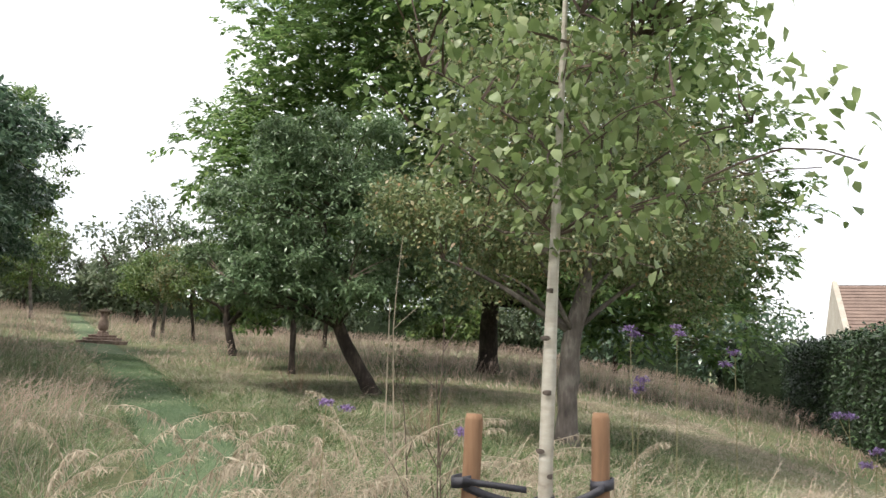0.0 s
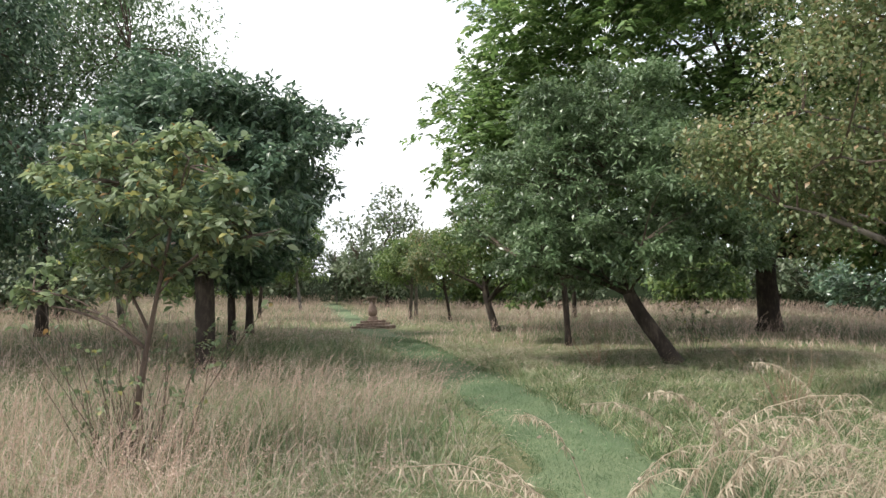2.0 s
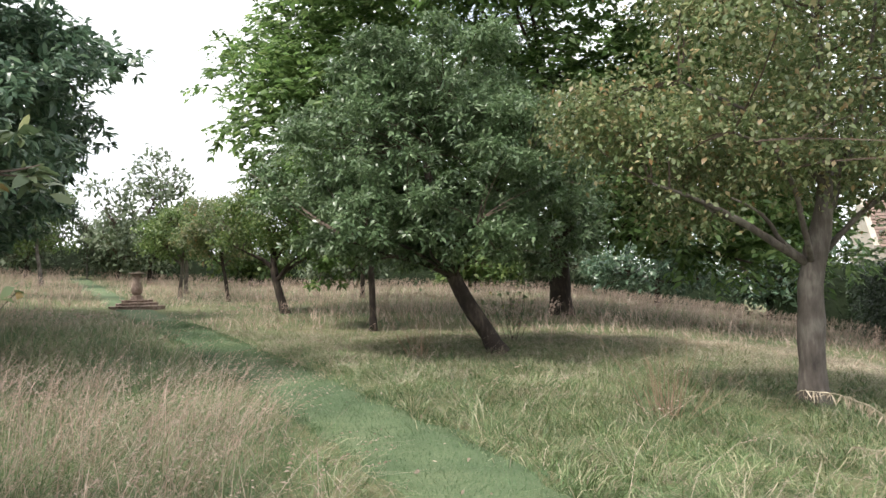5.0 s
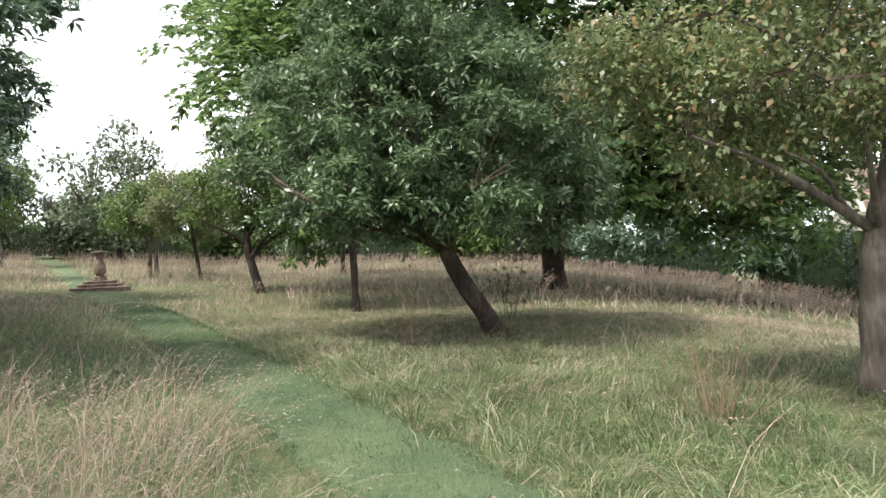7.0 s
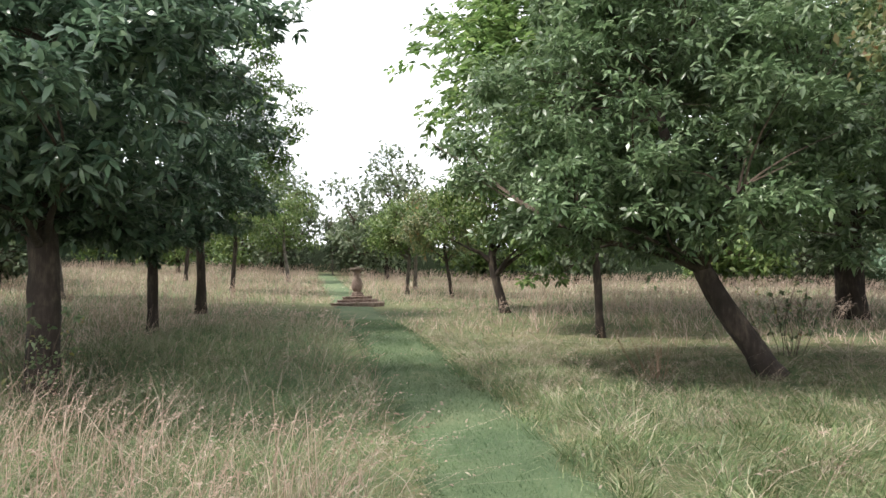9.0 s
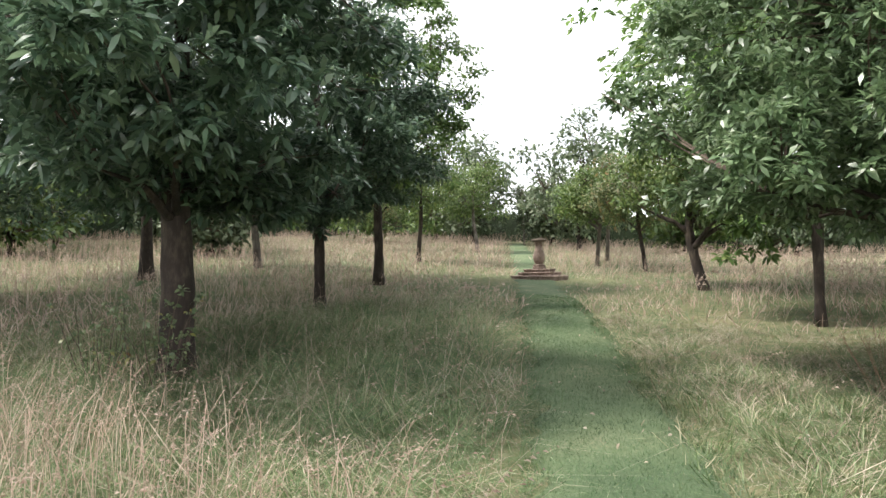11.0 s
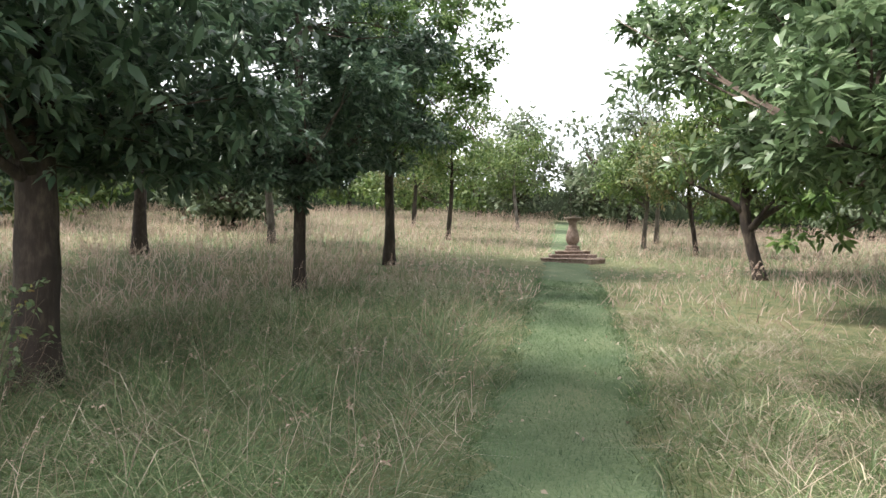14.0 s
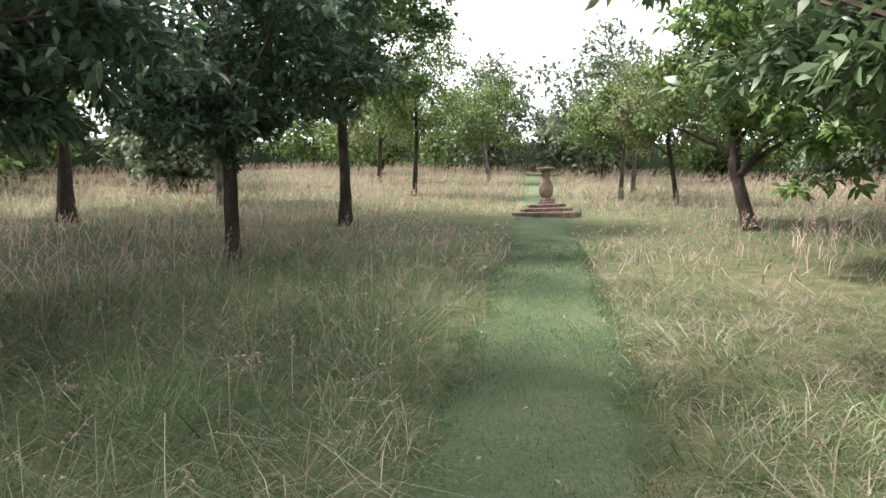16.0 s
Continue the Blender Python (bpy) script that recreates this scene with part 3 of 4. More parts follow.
def tree(name, foot, label, category, trunk, radii, blobs, clumps, per, size, leaf, bark, style="whorl", slim=0.42, spread=0.2, limbs=7, droop=0.15, seed=1, gap=0.45, inner=0.5, forks=(), group="", twig=0.006, plain=False, limb_mat=None, limb_size=1.0):
    """A tree: trunk, limbs, fine twigs and a crown of single leaves. trunk: bend points from the foot; blobs: rounded masses of the crown."""
    rng = np.random.default_rng(seed)
    foot_z = float(lie(foot[0], foot[1]))
    at = Vector((foot[0], foot[1], foot_z - 0.05))
    root = thing(name, at, label, category, group)
    ctrl = np.array(trunk, float)
    s = np.linspace(0, len(ctrl) - 1, 14)
    path = np.stack([np.interp(s, range(len(ctrl)), ctrl[:, k]) for k in range(3)], 1)
    for _ in range(2):
        path[1:-1] = (path[:-2] + 2 * path[1:-1] + path[2:]) / 4
    rr = np.interp(s, range(len(ctrl)), radii)
    rr[0] *= 1.35; rr[1] *= 1.12
    v, f = tube(path, rr, 14, 0.06, rng)
    part("trunk", mesh_of("trunk", v, f, bark, True), root)
    pts, axes = crown_points(blobs, clumps, rng, gap, inner, seed)
    tops = []
    ends = list(forks)
    while len(ends) < limbs:
        b = blobs[int(rng.integers(len(blobs)))]
        d = rng.normal(0, 1, 3); d /= np.linalg.norm(d)
        ends.append(tuple(np.array(b[:3]) + d * np.array(b[3:6]) * 0.62))
    for i, e in enumerate(ends):
        rise = e[2] - 0.7 * math.hypot(e[0] - path[-1][0], e[1] - path[-1][1])
        k = 7 + int(np.argmin(np.abs(path[7:, 2] - rise)))
        start = path[k]
        lp = bent(start, e, 8, 0.045, rng, 0.06)
        r0 = rr[k] * (0.7 if i < 3 else 0.5) * limb_size
        v, f = tube(lp, np.linspace(r0, max(min(0.012, r0 * 0.6), r0 * 0.16), 8), 7, 0.05, rng)
        part("limb", mesh_of("limb", v, f, limb_mat or bark, True), root)
        tops.append(lp)
    # twigs reach from the limbs to a share of the twig ends
    nodes = np.concatenate(tops)
    fine = []
    for q in pts[:: max(1, clumps // 110)]:
        near = nodes[np.argmin(np.linalg.norm(nodes - q, axis=1))]
        fine.append(tube(bent(near, q, 5, 0.06, rng, 0.05), np.linspace(twig * 2.6, twig * 0.7, 5), 3, 0, rng, False))
    v, f = joined(fine)
    tagged(part("branching", mesh_of("branching", v, f, M_TWIG), root), kind="stuff")
    v, t = leaf_cloud(pts, axes, per, size, slim, spread, rng, style, droop, plain)
    part("crown", quick_mesh("crown", v, t, leaf), root)
    return root


build_grass()

# the tall walnut-like tree in the middle of the orchard
tree("walnut_tree", (0.3, 24.3), "tall broad tree with feathery mid-green leaves in the orchard", "tree",
     [(0, 0, 0), (0.02, 0, 1.3), (0.1, 0.1, 3.0), (0.0, 0.2, 6.0)], [0.33, 0.30, 0.28, 0.16],
     [(-0.6, 0.2, 8.2, 9.4, 7.0, 5.8), (-6.2, -1.0, 6.0, 4.2, 4.0, 2.6), (5.2, -1.0, 5.2, 4.3, 4.0, 2.9), (-0.6, -3.0, 11.8, 6.2, 5.0, 3.6), (2.5, -3.5, 3.7, 3.6, 2.6, 1.9), (6.4, 0.5, 3.4, 2.8, 2.4, 1.8), (-7.6, 0, 8.2, 2.9, 2.6, 2.0), (-2.2, -2.5, 4.6, 3.0, 2.5, 1.6), (4.0, -2.5, 3.0, 3.2, 2.4, 1.5), (0.8, -3, 5.2, 3.4, 2.4, 1.6), (7.6, 0, 4.2, 2.6, 2.6, 1.9), (0.2, -2.0, 4.1, 2.4, 1.8, 1.1), (2.8, -1.5, 3.0, 2.2, 1.8, 1.1), (-2.2, -1.0, 3.7, 2.0, 1.8, 1.0), (4.4, -2.6, 2.1, 2.6, 2.0, 1.3), (7.2, -0.5, 2.0, 2.6, 2.2, 1.5), (-2.0, -1.5, 2.6, 1.5, 1.2, 0.8)],
     15500, 10, 0.28, M_LEAF_BIG, M_BARK, "pinnate", 0.42, 0.42, 12, 0.25, 5, 0.6, 0.62, twig=0.014, plain=True)

# the leaning tree over the path
tree("leaning_tree", (-2.0, 14.2), "leaning tree with dark crooked trunk and dense grey-green crown", "tree",
     [(0, 0, 0), (-0.30, 0, 0.55), (-0.68, 0, 1.15), (-0.95, 0.05, 2.0), (-1.15, 0, 3.4)], [0.15, 0.135, 0.125, 0.10, 0.05],
     [(-1.2, -0.2, 3.3, 2.5, 2.4, 1.75), (-1.9, -0.5, 2.4, 1.6, 1.6, 1.0), (-0.3, -0.6, 2.6, 1.5, 1.7, 1.1), (-1.2, 0, 4.6, 1.7, 1.7, 1.1), (-2.9, 0.3, 3.4, 1.3, 1.3, 1.4), (-1.4, -0.8, 1.95, 1.7, 1.4, 0.62), (0.7, -0.5, 2.1, 1.4, 1.4, 0.8), (-0.4, -1.3, 1.9, 1.2, 0.9, 0.5), (1.2, 0.2, 3.1, 1.2, 1.3, 1.0)],
     8200, 11, 0.118, M_LEAF_LEAN, M_BARK, "whorl", 0.35, 0.17, 9, 0.18, 12, 0.55, 0.55, plain=True, limb_size=0.6)

# old apple tree with a forked pale trunk
tree("old_apple_tree", (1.2, 10.1), "old apple tree with grey forked trunk and yellowing leaves", "tree",
     [(0, 0, 0), (0.02, 0, 0.8), (0.05, 0, 1.5), (0.22, 0, 2.0), (0.3, 0, 2.6)], [0.15, 0.135, 0.13, 0.11, 0.07],
     [(0.1, 0, 3.4, 2.7, 2.5, 1.5), (-1.2, -0.2, 3.0, 1.6, 1.8, 1.2), (1.5, 0.2, 3.0, 1.6, 1.8, 1.3), (0.0, -0.2, 4.6, 2.0, 2.0, 1.2)],
     6200, 9, 0.07, M_LEAF_APPLE, M_BARK_GREY, "loose", 0.6, 0.20, 12, 0.25, 23, 0.32, 0.45, plain=True, limb_size=0.62,
     forks=[(-1.35, -0.3, 3.6), (1.6, 0.0, 3.3), (-1.7, -0.3, 2.5), (0.4, 0.2, 4.4)])

# dark tree beside the path, thick trunk
tree("dark_leaved_tree", (-9.2, 10.4), "thick-trunked tree with dense dark green leathery leaves", "tree",
     [(0, 0, 0), (0.03, 0, 1.0), (-0.02, 0, 2.0), (0.1, 0, 3.4)], [0.175, 0.155, 0.15, 0.09],
     [(0, 0, 3.5, 2.9, 2.9, 1.6), (1.3, -0.8, 2.9, 1.6, 1.6, 1.0), (-1.3, 0.6, 2.7, 1.7, 1.7, 1.1), (0, 0, 4.4, 1.8, 1.8, 1.0), (0.3, -0.9, 2.25, 1.9, 1.3, 0.5), (-0.5, 1.0, 2.1, 1.8, 1.3, 0.5)],
     4600, 11, 0.145, M_LEAF_DARK, M_BARK, "whorl", 0.36, 0.17, 9, 0.2, 31, 0.6, 0.5, limb_size=0.7)

# the next dark tree, slim trunk
tree("dark_leaved_tree", (-12.25, 15.3), "slim-trunked tree with dense dark green leathery leaves", "tree",
     [(0, 0, 0), (0.02, 0, 1.2), (0.0, 0, 2.4), (0.0, 0, 4.2)], [0.105, 0.09, 0.085, 0.05],
     [(0.0, 0, 3.7, 2.6, 2.6, 2.0), (0.5, 0.0, 2.7, 1.5, 1.6, 1.0), (-0.3, 0, 5.3, 1.8, 1.8, 1.3), (-1.6, 0.2, 3.4, 1.4, 1.4, 1.4), (0.0, -0.4, 2.1, 1.7, 1.5, 0.6), (0.9, -0.6, 2.0, 0.9, 0.9, 0.5)],
     4100, 11, 0.145, M_LEAF_DARK, M_BARK, "whorl", 0.37, 0.17, 8, 0.2, 37, 0.6, 0.5, plain=True)

# slim tree beyond the leaning one
tree("slim_tree", (-4.6, 18.0), "slim tree with straight dark trunk and low hanging leaves", "tree",
     [(0, 0, 0), (0, 0, 1.0), (-0.05, 0, 2.2), (-0.1, 0, 3.2)], [0.075, 0.07, 0.065, 0.04],
     [(-0.6, 0.3, 3.4, 1.9, 1.7, 1.7), (-0.9, 0.4, 1.8, 0.9, 0.8, 1.1), (0.2, 0.4, 4.6, 1.5, 1.5, 1.0)],
     1500, 9, 0.15, M_LEAF_BIG, M_BARK, "whorl", 0.42, 0.17, 6, 0.3, 41, 0.55, 0.4)

# forked small tree by the sundial
tree("forked_tree", (-7.9, 23.4), "small forked fruit tree with leaning dark trunk", "tree",
     [(0, 0, 0), (-0.15, 0, 0.6), (-0.32, 0, 1.25), (-0.3, 0, 2.2)], [0.13, 0.115, 0.11, 0.06],
     [(-0.5, 0, 2.9, 1.7, 1.6, 1.2), (-0.2, 0.2, 4.1, 1.2, 1.2, 0.8), (0.7, -0.1, 2.4, 1.2, 1.2, 1.2)],
     1500, 8, 0.12, M_LEAF_LIGHT, M_BARK, "loose", 0.45, 0.2, 6, 0.2, 43, 0.4, 0.4,
     forks=[(-1.35, -0.2, 2.0)])

# its taller, lighter-leaved neighbour with a forking trunk
tree("light_leaved_tree", (-15.0, 20.0), "tall forking tree with fresh mid-green leaves beside dark trees", "tree",
     [(0, 0, 0), (0.02, 0, 1.0), (-0.02, 0, 1.9), (0.05, 0, 3.6), (0.1, 0, 5.2)], [0.13, 0.11, 0.10, 0.07, 0.04],
     [(0.4, 0, 4.5, 2.5, 2.4, 2.0), (0.3, 0, 6.4, 2.0, 2.0, 1.5), (1.3, -0.2, 3.1, 1.7, 1.6, 1.0), (-1.2, 0, 3.0, 1.6, 1.5, 1.0), (2.0, 0, 4.6, 1.2, 1.2, 1.2)],
     3600, 8, 0.135, M_LEAF_BIG, M_BARK, "whorl", 0.46, 0.2, 8, 0.2, 62, 0.5, 0.4, plain=True, forks=[(-1.1, 0, 2.9), (1.2, 0, 3.2)])

ORCHARD = [
    # x, y, height of crown middle, radius, trunk radius, leaf material, seed
    (-19.9, 27.8, 3.2, 2.0, 0.09, M_LEAF_LIGHT, 52),
    (-21.5, 21.5, 3.0, 1.9, 0.13, M_LEAF_LIGHT, 53), (-29.5, 27.0, 3.0, 2.0, 0.10, M_LEAF_LIGHT, 54),
    (-14.2, 31.3, 2.6, 1.7, 0.08, M_LEAF_LIGHT, 55), (-11.4, 28.9, 2.7, 1.5, 0.07, M_LEAF_APPLE, 56),
    (-15.2, 34.5, 2.8, 1.6, 0.09, M_LEAF_LIGHT, 57), (-26.5, 33.0, 2.9, 2.0, 0.10, M_LEAF_APPLE, 58),
    (-23.0, 36.5, 2.9, 2.0, 0.10, M_LEAF_LIGHT, 59), (-7.0, 33.0, 3.2, 2.2, 0.10, M_LEAF_LIGHT, 60),
]
for ox, oy, oz, orad, tr_, lm, sd in ORCHARD:
    lean_ = 0.25 * math.sin(sd * 2.1)
    tree("orchard_tree", (ox, oy), "small orchard fruit tree with short trunk in long grass", "tree",
         [(0, 0, 0), (lean_ * 0.4, 0, 0.8), (lean_, 0, 1.7), (lean_, 0, oz)], [tr_, tr_ * 0.9, tr_ * 0.8, tr_ * 0.4],
         [(lean_, 0, oz, orad, orad, orad * 0.72), (lean_ + 0.6, 0.3, oz + orad * 0.5, orad * 0.62, orad * 0.62, orad * 0.5), (lean_ - 0.7, -0.2, oz - 0.3, orad * 0.65, orad * 0.65, orad * 0.5)],
         1050, 8, 0.14, lm, M_BARK_GREY if sd % 2 else M_BARK, "loose", 0.5, 0.24, 6, 0.2, sd, 0.42, 0.4, group="orchard trees", plain=True)

FAR_TREES = [
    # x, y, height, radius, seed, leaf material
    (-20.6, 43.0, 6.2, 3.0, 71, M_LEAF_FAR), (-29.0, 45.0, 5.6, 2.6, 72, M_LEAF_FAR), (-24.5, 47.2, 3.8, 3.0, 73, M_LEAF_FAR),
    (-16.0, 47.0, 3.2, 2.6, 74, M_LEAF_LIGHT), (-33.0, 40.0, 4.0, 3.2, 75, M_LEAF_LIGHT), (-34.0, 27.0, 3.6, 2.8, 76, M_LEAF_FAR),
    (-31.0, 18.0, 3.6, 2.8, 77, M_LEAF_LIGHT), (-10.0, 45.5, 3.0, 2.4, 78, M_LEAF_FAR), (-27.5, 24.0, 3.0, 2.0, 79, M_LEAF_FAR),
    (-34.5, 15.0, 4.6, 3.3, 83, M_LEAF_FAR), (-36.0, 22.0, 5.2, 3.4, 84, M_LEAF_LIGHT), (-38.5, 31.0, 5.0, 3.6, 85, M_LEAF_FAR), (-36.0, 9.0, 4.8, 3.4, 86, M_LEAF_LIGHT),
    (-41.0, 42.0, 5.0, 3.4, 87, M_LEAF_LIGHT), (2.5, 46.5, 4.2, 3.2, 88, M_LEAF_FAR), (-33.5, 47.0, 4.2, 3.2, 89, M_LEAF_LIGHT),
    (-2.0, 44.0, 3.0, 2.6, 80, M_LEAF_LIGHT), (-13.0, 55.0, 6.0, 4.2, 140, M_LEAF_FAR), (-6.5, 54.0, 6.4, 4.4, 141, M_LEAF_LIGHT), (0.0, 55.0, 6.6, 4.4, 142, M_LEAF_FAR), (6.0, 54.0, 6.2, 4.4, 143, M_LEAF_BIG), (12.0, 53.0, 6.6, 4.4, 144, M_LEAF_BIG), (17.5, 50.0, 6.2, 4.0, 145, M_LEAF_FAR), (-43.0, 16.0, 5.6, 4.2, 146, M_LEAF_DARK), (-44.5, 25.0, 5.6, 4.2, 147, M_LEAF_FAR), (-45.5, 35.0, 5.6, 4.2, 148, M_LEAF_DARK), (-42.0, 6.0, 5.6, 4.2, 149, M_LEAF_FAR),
     (7.5, 41.0, 4.4, 3.6, 81, M_LEAF_DARK), (12.5, 39.0, 4.6, 3.4, 82, M_LEAF_DARK),
]
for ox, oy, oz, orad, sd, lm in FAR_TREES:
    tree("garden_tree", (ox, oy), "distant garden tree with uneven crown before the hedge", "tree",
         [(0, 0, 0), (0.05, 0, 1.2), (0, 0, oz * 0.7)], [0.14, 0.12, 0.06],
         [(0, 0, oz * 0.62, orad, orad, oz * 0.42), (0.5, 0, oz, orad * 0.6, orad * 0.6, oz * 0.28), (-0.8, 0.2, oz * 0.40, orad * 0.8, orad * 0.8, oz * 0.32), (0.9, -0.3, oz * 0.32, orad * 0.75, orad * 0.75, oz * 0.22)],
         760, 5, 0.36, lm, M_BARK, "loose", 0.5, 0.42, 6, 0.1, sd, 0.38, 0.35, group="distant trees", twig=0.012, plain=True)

# large tree on the high side
tree("large_tree", (-19.6, 16.4), "large spreading tree with twiggy mid-green crown", "tree",
     [(0, 0, 0), (0.05, 0, 1.5), (0, 0, 3.0), (0, 0, 6.5)], [0.17, 0.13, 0.125, 0.09],
     [(0, 0, 7.6, 5.8, 5.6, 3.8), (2.2, -1, 5.6, 3.4, 3.2, 1.8), (-2, -1, 5.0, 3.2, 3.0, 1.8), (0, 0, 10.4, 3.8, 3.8, 2.2)],
     7000, 9, 0.17, M_LEAF_LEAN, M_BARK, "loose", 0.42, 0.34, 11, 0.2, 91, 0.35, 0.45, twig=0.01, plain=True)
tree("large_tree", (-18.2, 9.0), "large old tree with thick trunk and broad dark crown", "tree",
     [(0, 0, 0), (0.05, 0, 1.3), (-0.1, 0, 2.6), (0, 0, 6.0)], [0.32, 0.27, 0.25, 0.14],
     [(0, 0, 7.0, 5.6, 5.4, 3.9), (1.5, -1.5, 4.2, 3.4, 3.2, 1.7), (-2.5, -2, 4.0, 3.2, 3.0, 1.7), (1.5, 3, 4.2, 3.2, 3.0, 1.8), (0, 0, 10.2, 3.8, 3.8, 2.2), (3.2, 2.2, 3.2, 2.2, 2.2, 1.2), (0.5, -2.5, 2.9, 3.0, 2.0, 1.0), (-2.5, -2.0, 2.7, 2.4, 2.0, 1.0), (0.5, 3.5, 2.6, 2.8, 2.0, 1.2)],
     9500, 9, 0.18, M_LEAF_DARK, M_BARK, "loose", 0.42, 0.34, 14, 0.2, 92, 0.5, 0.45, twig=0.014, plain=True, limb_size=0.55)

# young apple in the long grass
tree("young_apple_tree", (-5.75, 5.05), "young bushy apple tree with bare lower twigs", "tree",
     [(0, 0, 0), (0.10, 0, 0.7), (0.22, 0, 1.2), (0.42, 0, 1.95)], [0.028, 0.024, 0.02, 0.011],
     [(0.32, 0, 2.15, 0.85, 0.75, 0.62), (-0.1, 0, 2.45, 0.55, 0.5, 0.45), (1.0, 0, 1.9, 0.5, 0.42, 0.36), (-0.85, 0, 1.5, 0.25, 0.22, 0.45), (-0.05, 0, 1.6, 0.55, 0.4, 0.35), (0.75, 0, 2.55, 0.3, 0.25, 0.35), (-0.3, 0, 2.75, 0.25, 0.22, 0.3)],
     520, 9, 0.095, M_LEAF_YOUNG, M_TWIG, "whorl", 0.48, 0.12, 13, 0.2, 95, 0.6, 0.2,
     forks=[(-0.85, 0, 1.4), (1.1, 0.1, 1.85), (-0.5, 0.2, 1.8), (0.2, -0.2, 2.6), (0.7, -0.1, 2.4)], twig=0.004)


def thicket(x, y, height, width, count, leaves, seed, label):
    """Low woody shoots with a few leaves."""
    rng = np.random.default_rng(seed)
    ob = thing("shoots", (x, y, float(lie(x, y))), label, "shrub")
    tips, shoots = [], []
    for _ in range(count):
        e = np.array([rng.normal(0, width), rng.normal(0, width * 0.7), height * rng.uniform(0.5, 1.1)])
        lp = bent((e[0] * 0.3, e[1] * 0.3, -0.03), e, 6, 0.06, rng)
        shoots.append(tube(lp, np.linspace(0.006, 0.002, 6) * (1 if leaves else 0.5), 4, 0, rng, False))
        tips.append(lp[2:])
    v, f = joined(shoots)
    tagged(part("shoot", mesh_of("shoot", v, f, M_TWIG if leaves else M_RUST), ob), kind="stuff")
    if leaves:
        c = np.concatenate(tips)
        c = c[rng.integers(len(c), size=leaves)]
        ax = rng.normal(0, 1, c.shape) + np.array([0, 0, 0.5])
        lv, lt = leaf_cloud(c, ax / np.linalg.norm(ax, axis=1)[:, None], 3, 0.06, 0.55, 0.05, rng, "whorl", 0.1)
        part("foliage", quick_mesh("foliage", lv, lt, M_LEAF_YOUNG), ob)


thicket(-5.7, 4.95, 0.85, 0.28, 26, 30, 201, "reddish bare suckers round the young apple")
thicket(-5.6, 5.0, 1.45, 0.42, 22, 90, 207, "leafy upright shoots at the base of the young apple")
thicket(-8.7, 9.9, 0.95, 0.32, 18, 110, 202, "bramble shoots at the foot of the dark tree")
thicket(-9.6, 9.8, 0.85, 0.30, 16, 100, 203, "bramble shoots at the foot of the dark tree")
thicket(-3.3, 13.6, 0.8, 0.3, 34, 0, 204, "dry weed stalks below the leaning tree")
thicket(-0.6, 9.2, 0.8, 0.34, 46, 0, 205, "dry weed stalks on the grassy slope")
thicket(-1.7, 16.0, 1.2, 0.4, 10, 120, 206, "leafy suckers in the shade of the orchard")


# ---------------------------------------------------------------- staked birch
def birch():
    x, y = 0.22, 2.5
    z = float(lie(x, y))
    root = tree("birch_tree", (x, y), "young staked silver birch with pale bark and hanging leaves", "tree",
                [(0, 0, 0), (0.005, 0, 1.0), (0.03, 0, 1.7), (0.06, 0, 2.6), (0.1, 0, 3.6)], [0.029, 0.026, 0.019, 0.010, 0.005],
                [(0.22, 0, 2.25, 0.66, 0.42, 0.36), (0.35, 0, 2.0, 0.6, 0.36, 0.22), (1.0, 0.05, 2.1, 0.10, 0.08, 0.08), (-0.35, 0.05, 2.35, 0.3, 0.3, 0.3), (0.42, 0.05, 2.5, 0.42, 0.36, 0.45), (-0.1, 0, 2.75, 0.55, 0.42, 0.45), (0.3, 0, 3.1, 0.6, 0.45, 0.5), (0.1, 0, 3.6, 0.45, 0.4, 0.5)],
                820, 5, 0.047, M_LEAF_BIRCH, M_BIRCH, "loose", 0.75, 0.15, 16, 0.8, 101, 0.6, 0.1, twig=0.0026,
                forks=[(0.75, 0.1, 2.3), (-0.45, 0.1, 2.5), (1.1, 0.05, 2.15), (0.6, -0.1, 2.0)], limb_mat=M_TWIG, limb_size=0.42)
    rng = np.random.default_rng(4)
    for hz in (0.86, 0.95, 1.05, 1.13, 1.32, 1.5, 1.66, 1.8):
        a = rng.uniform(-2.4, -0.7)
        r = 0.0265 - 0.0035 * (hz - 0.9)
        v, f = [], []
        for k in range(10):
            b = 6.283 * k / 10
            u, w = 0.017 * math.cos(b), 0.009 * math.sin(b)
            aa = a + u / r
            v.append(((r + 0.0035) * math.cos(aa) + 0.005 * hz, (r + 0.0035) * math.sin(aa), hz + w))
        v.append(((r + 0.006) * math.cos(a) + 0.005 * hz, (r + 0.006) * math.sin(a), hz))
        f = [(k, (k + 1) % 10, 10) for k in range(10)]
        part("bark_scar", mesh_of("bark_scar", v, f, M_BIRCH_MARK), root, "dark bark scar")


birch()


def stake(x, y, top, lean, sd):
    rng = np.random.default_rng(sd)
    z = float(lie(x, y))
    h = top - z
    ob = thing("tree_stake", (x, y, z), "round orange-brown wooden tree stake beside the birch", "stake", "birch stakes")
    pts = [(lean * s * h, 0, -0.1 + (h + 0.1) * s) for s in (0, 0.3, 0.6, 0.9, 0.985, 1)]
    v, f = tube(pts, [0.031, 0.031, 0.030, 0.030, 0.030, 0.025], 14, 0.012, rng)
    part("pole", mesh_of("pole", v, f, M_STAKE, True), ob)
    return ob


stake(-0.045, 2.42, 1.30, 0.03, 1)
stake(0.41, 2.5, 1.31, 0.0, 2)


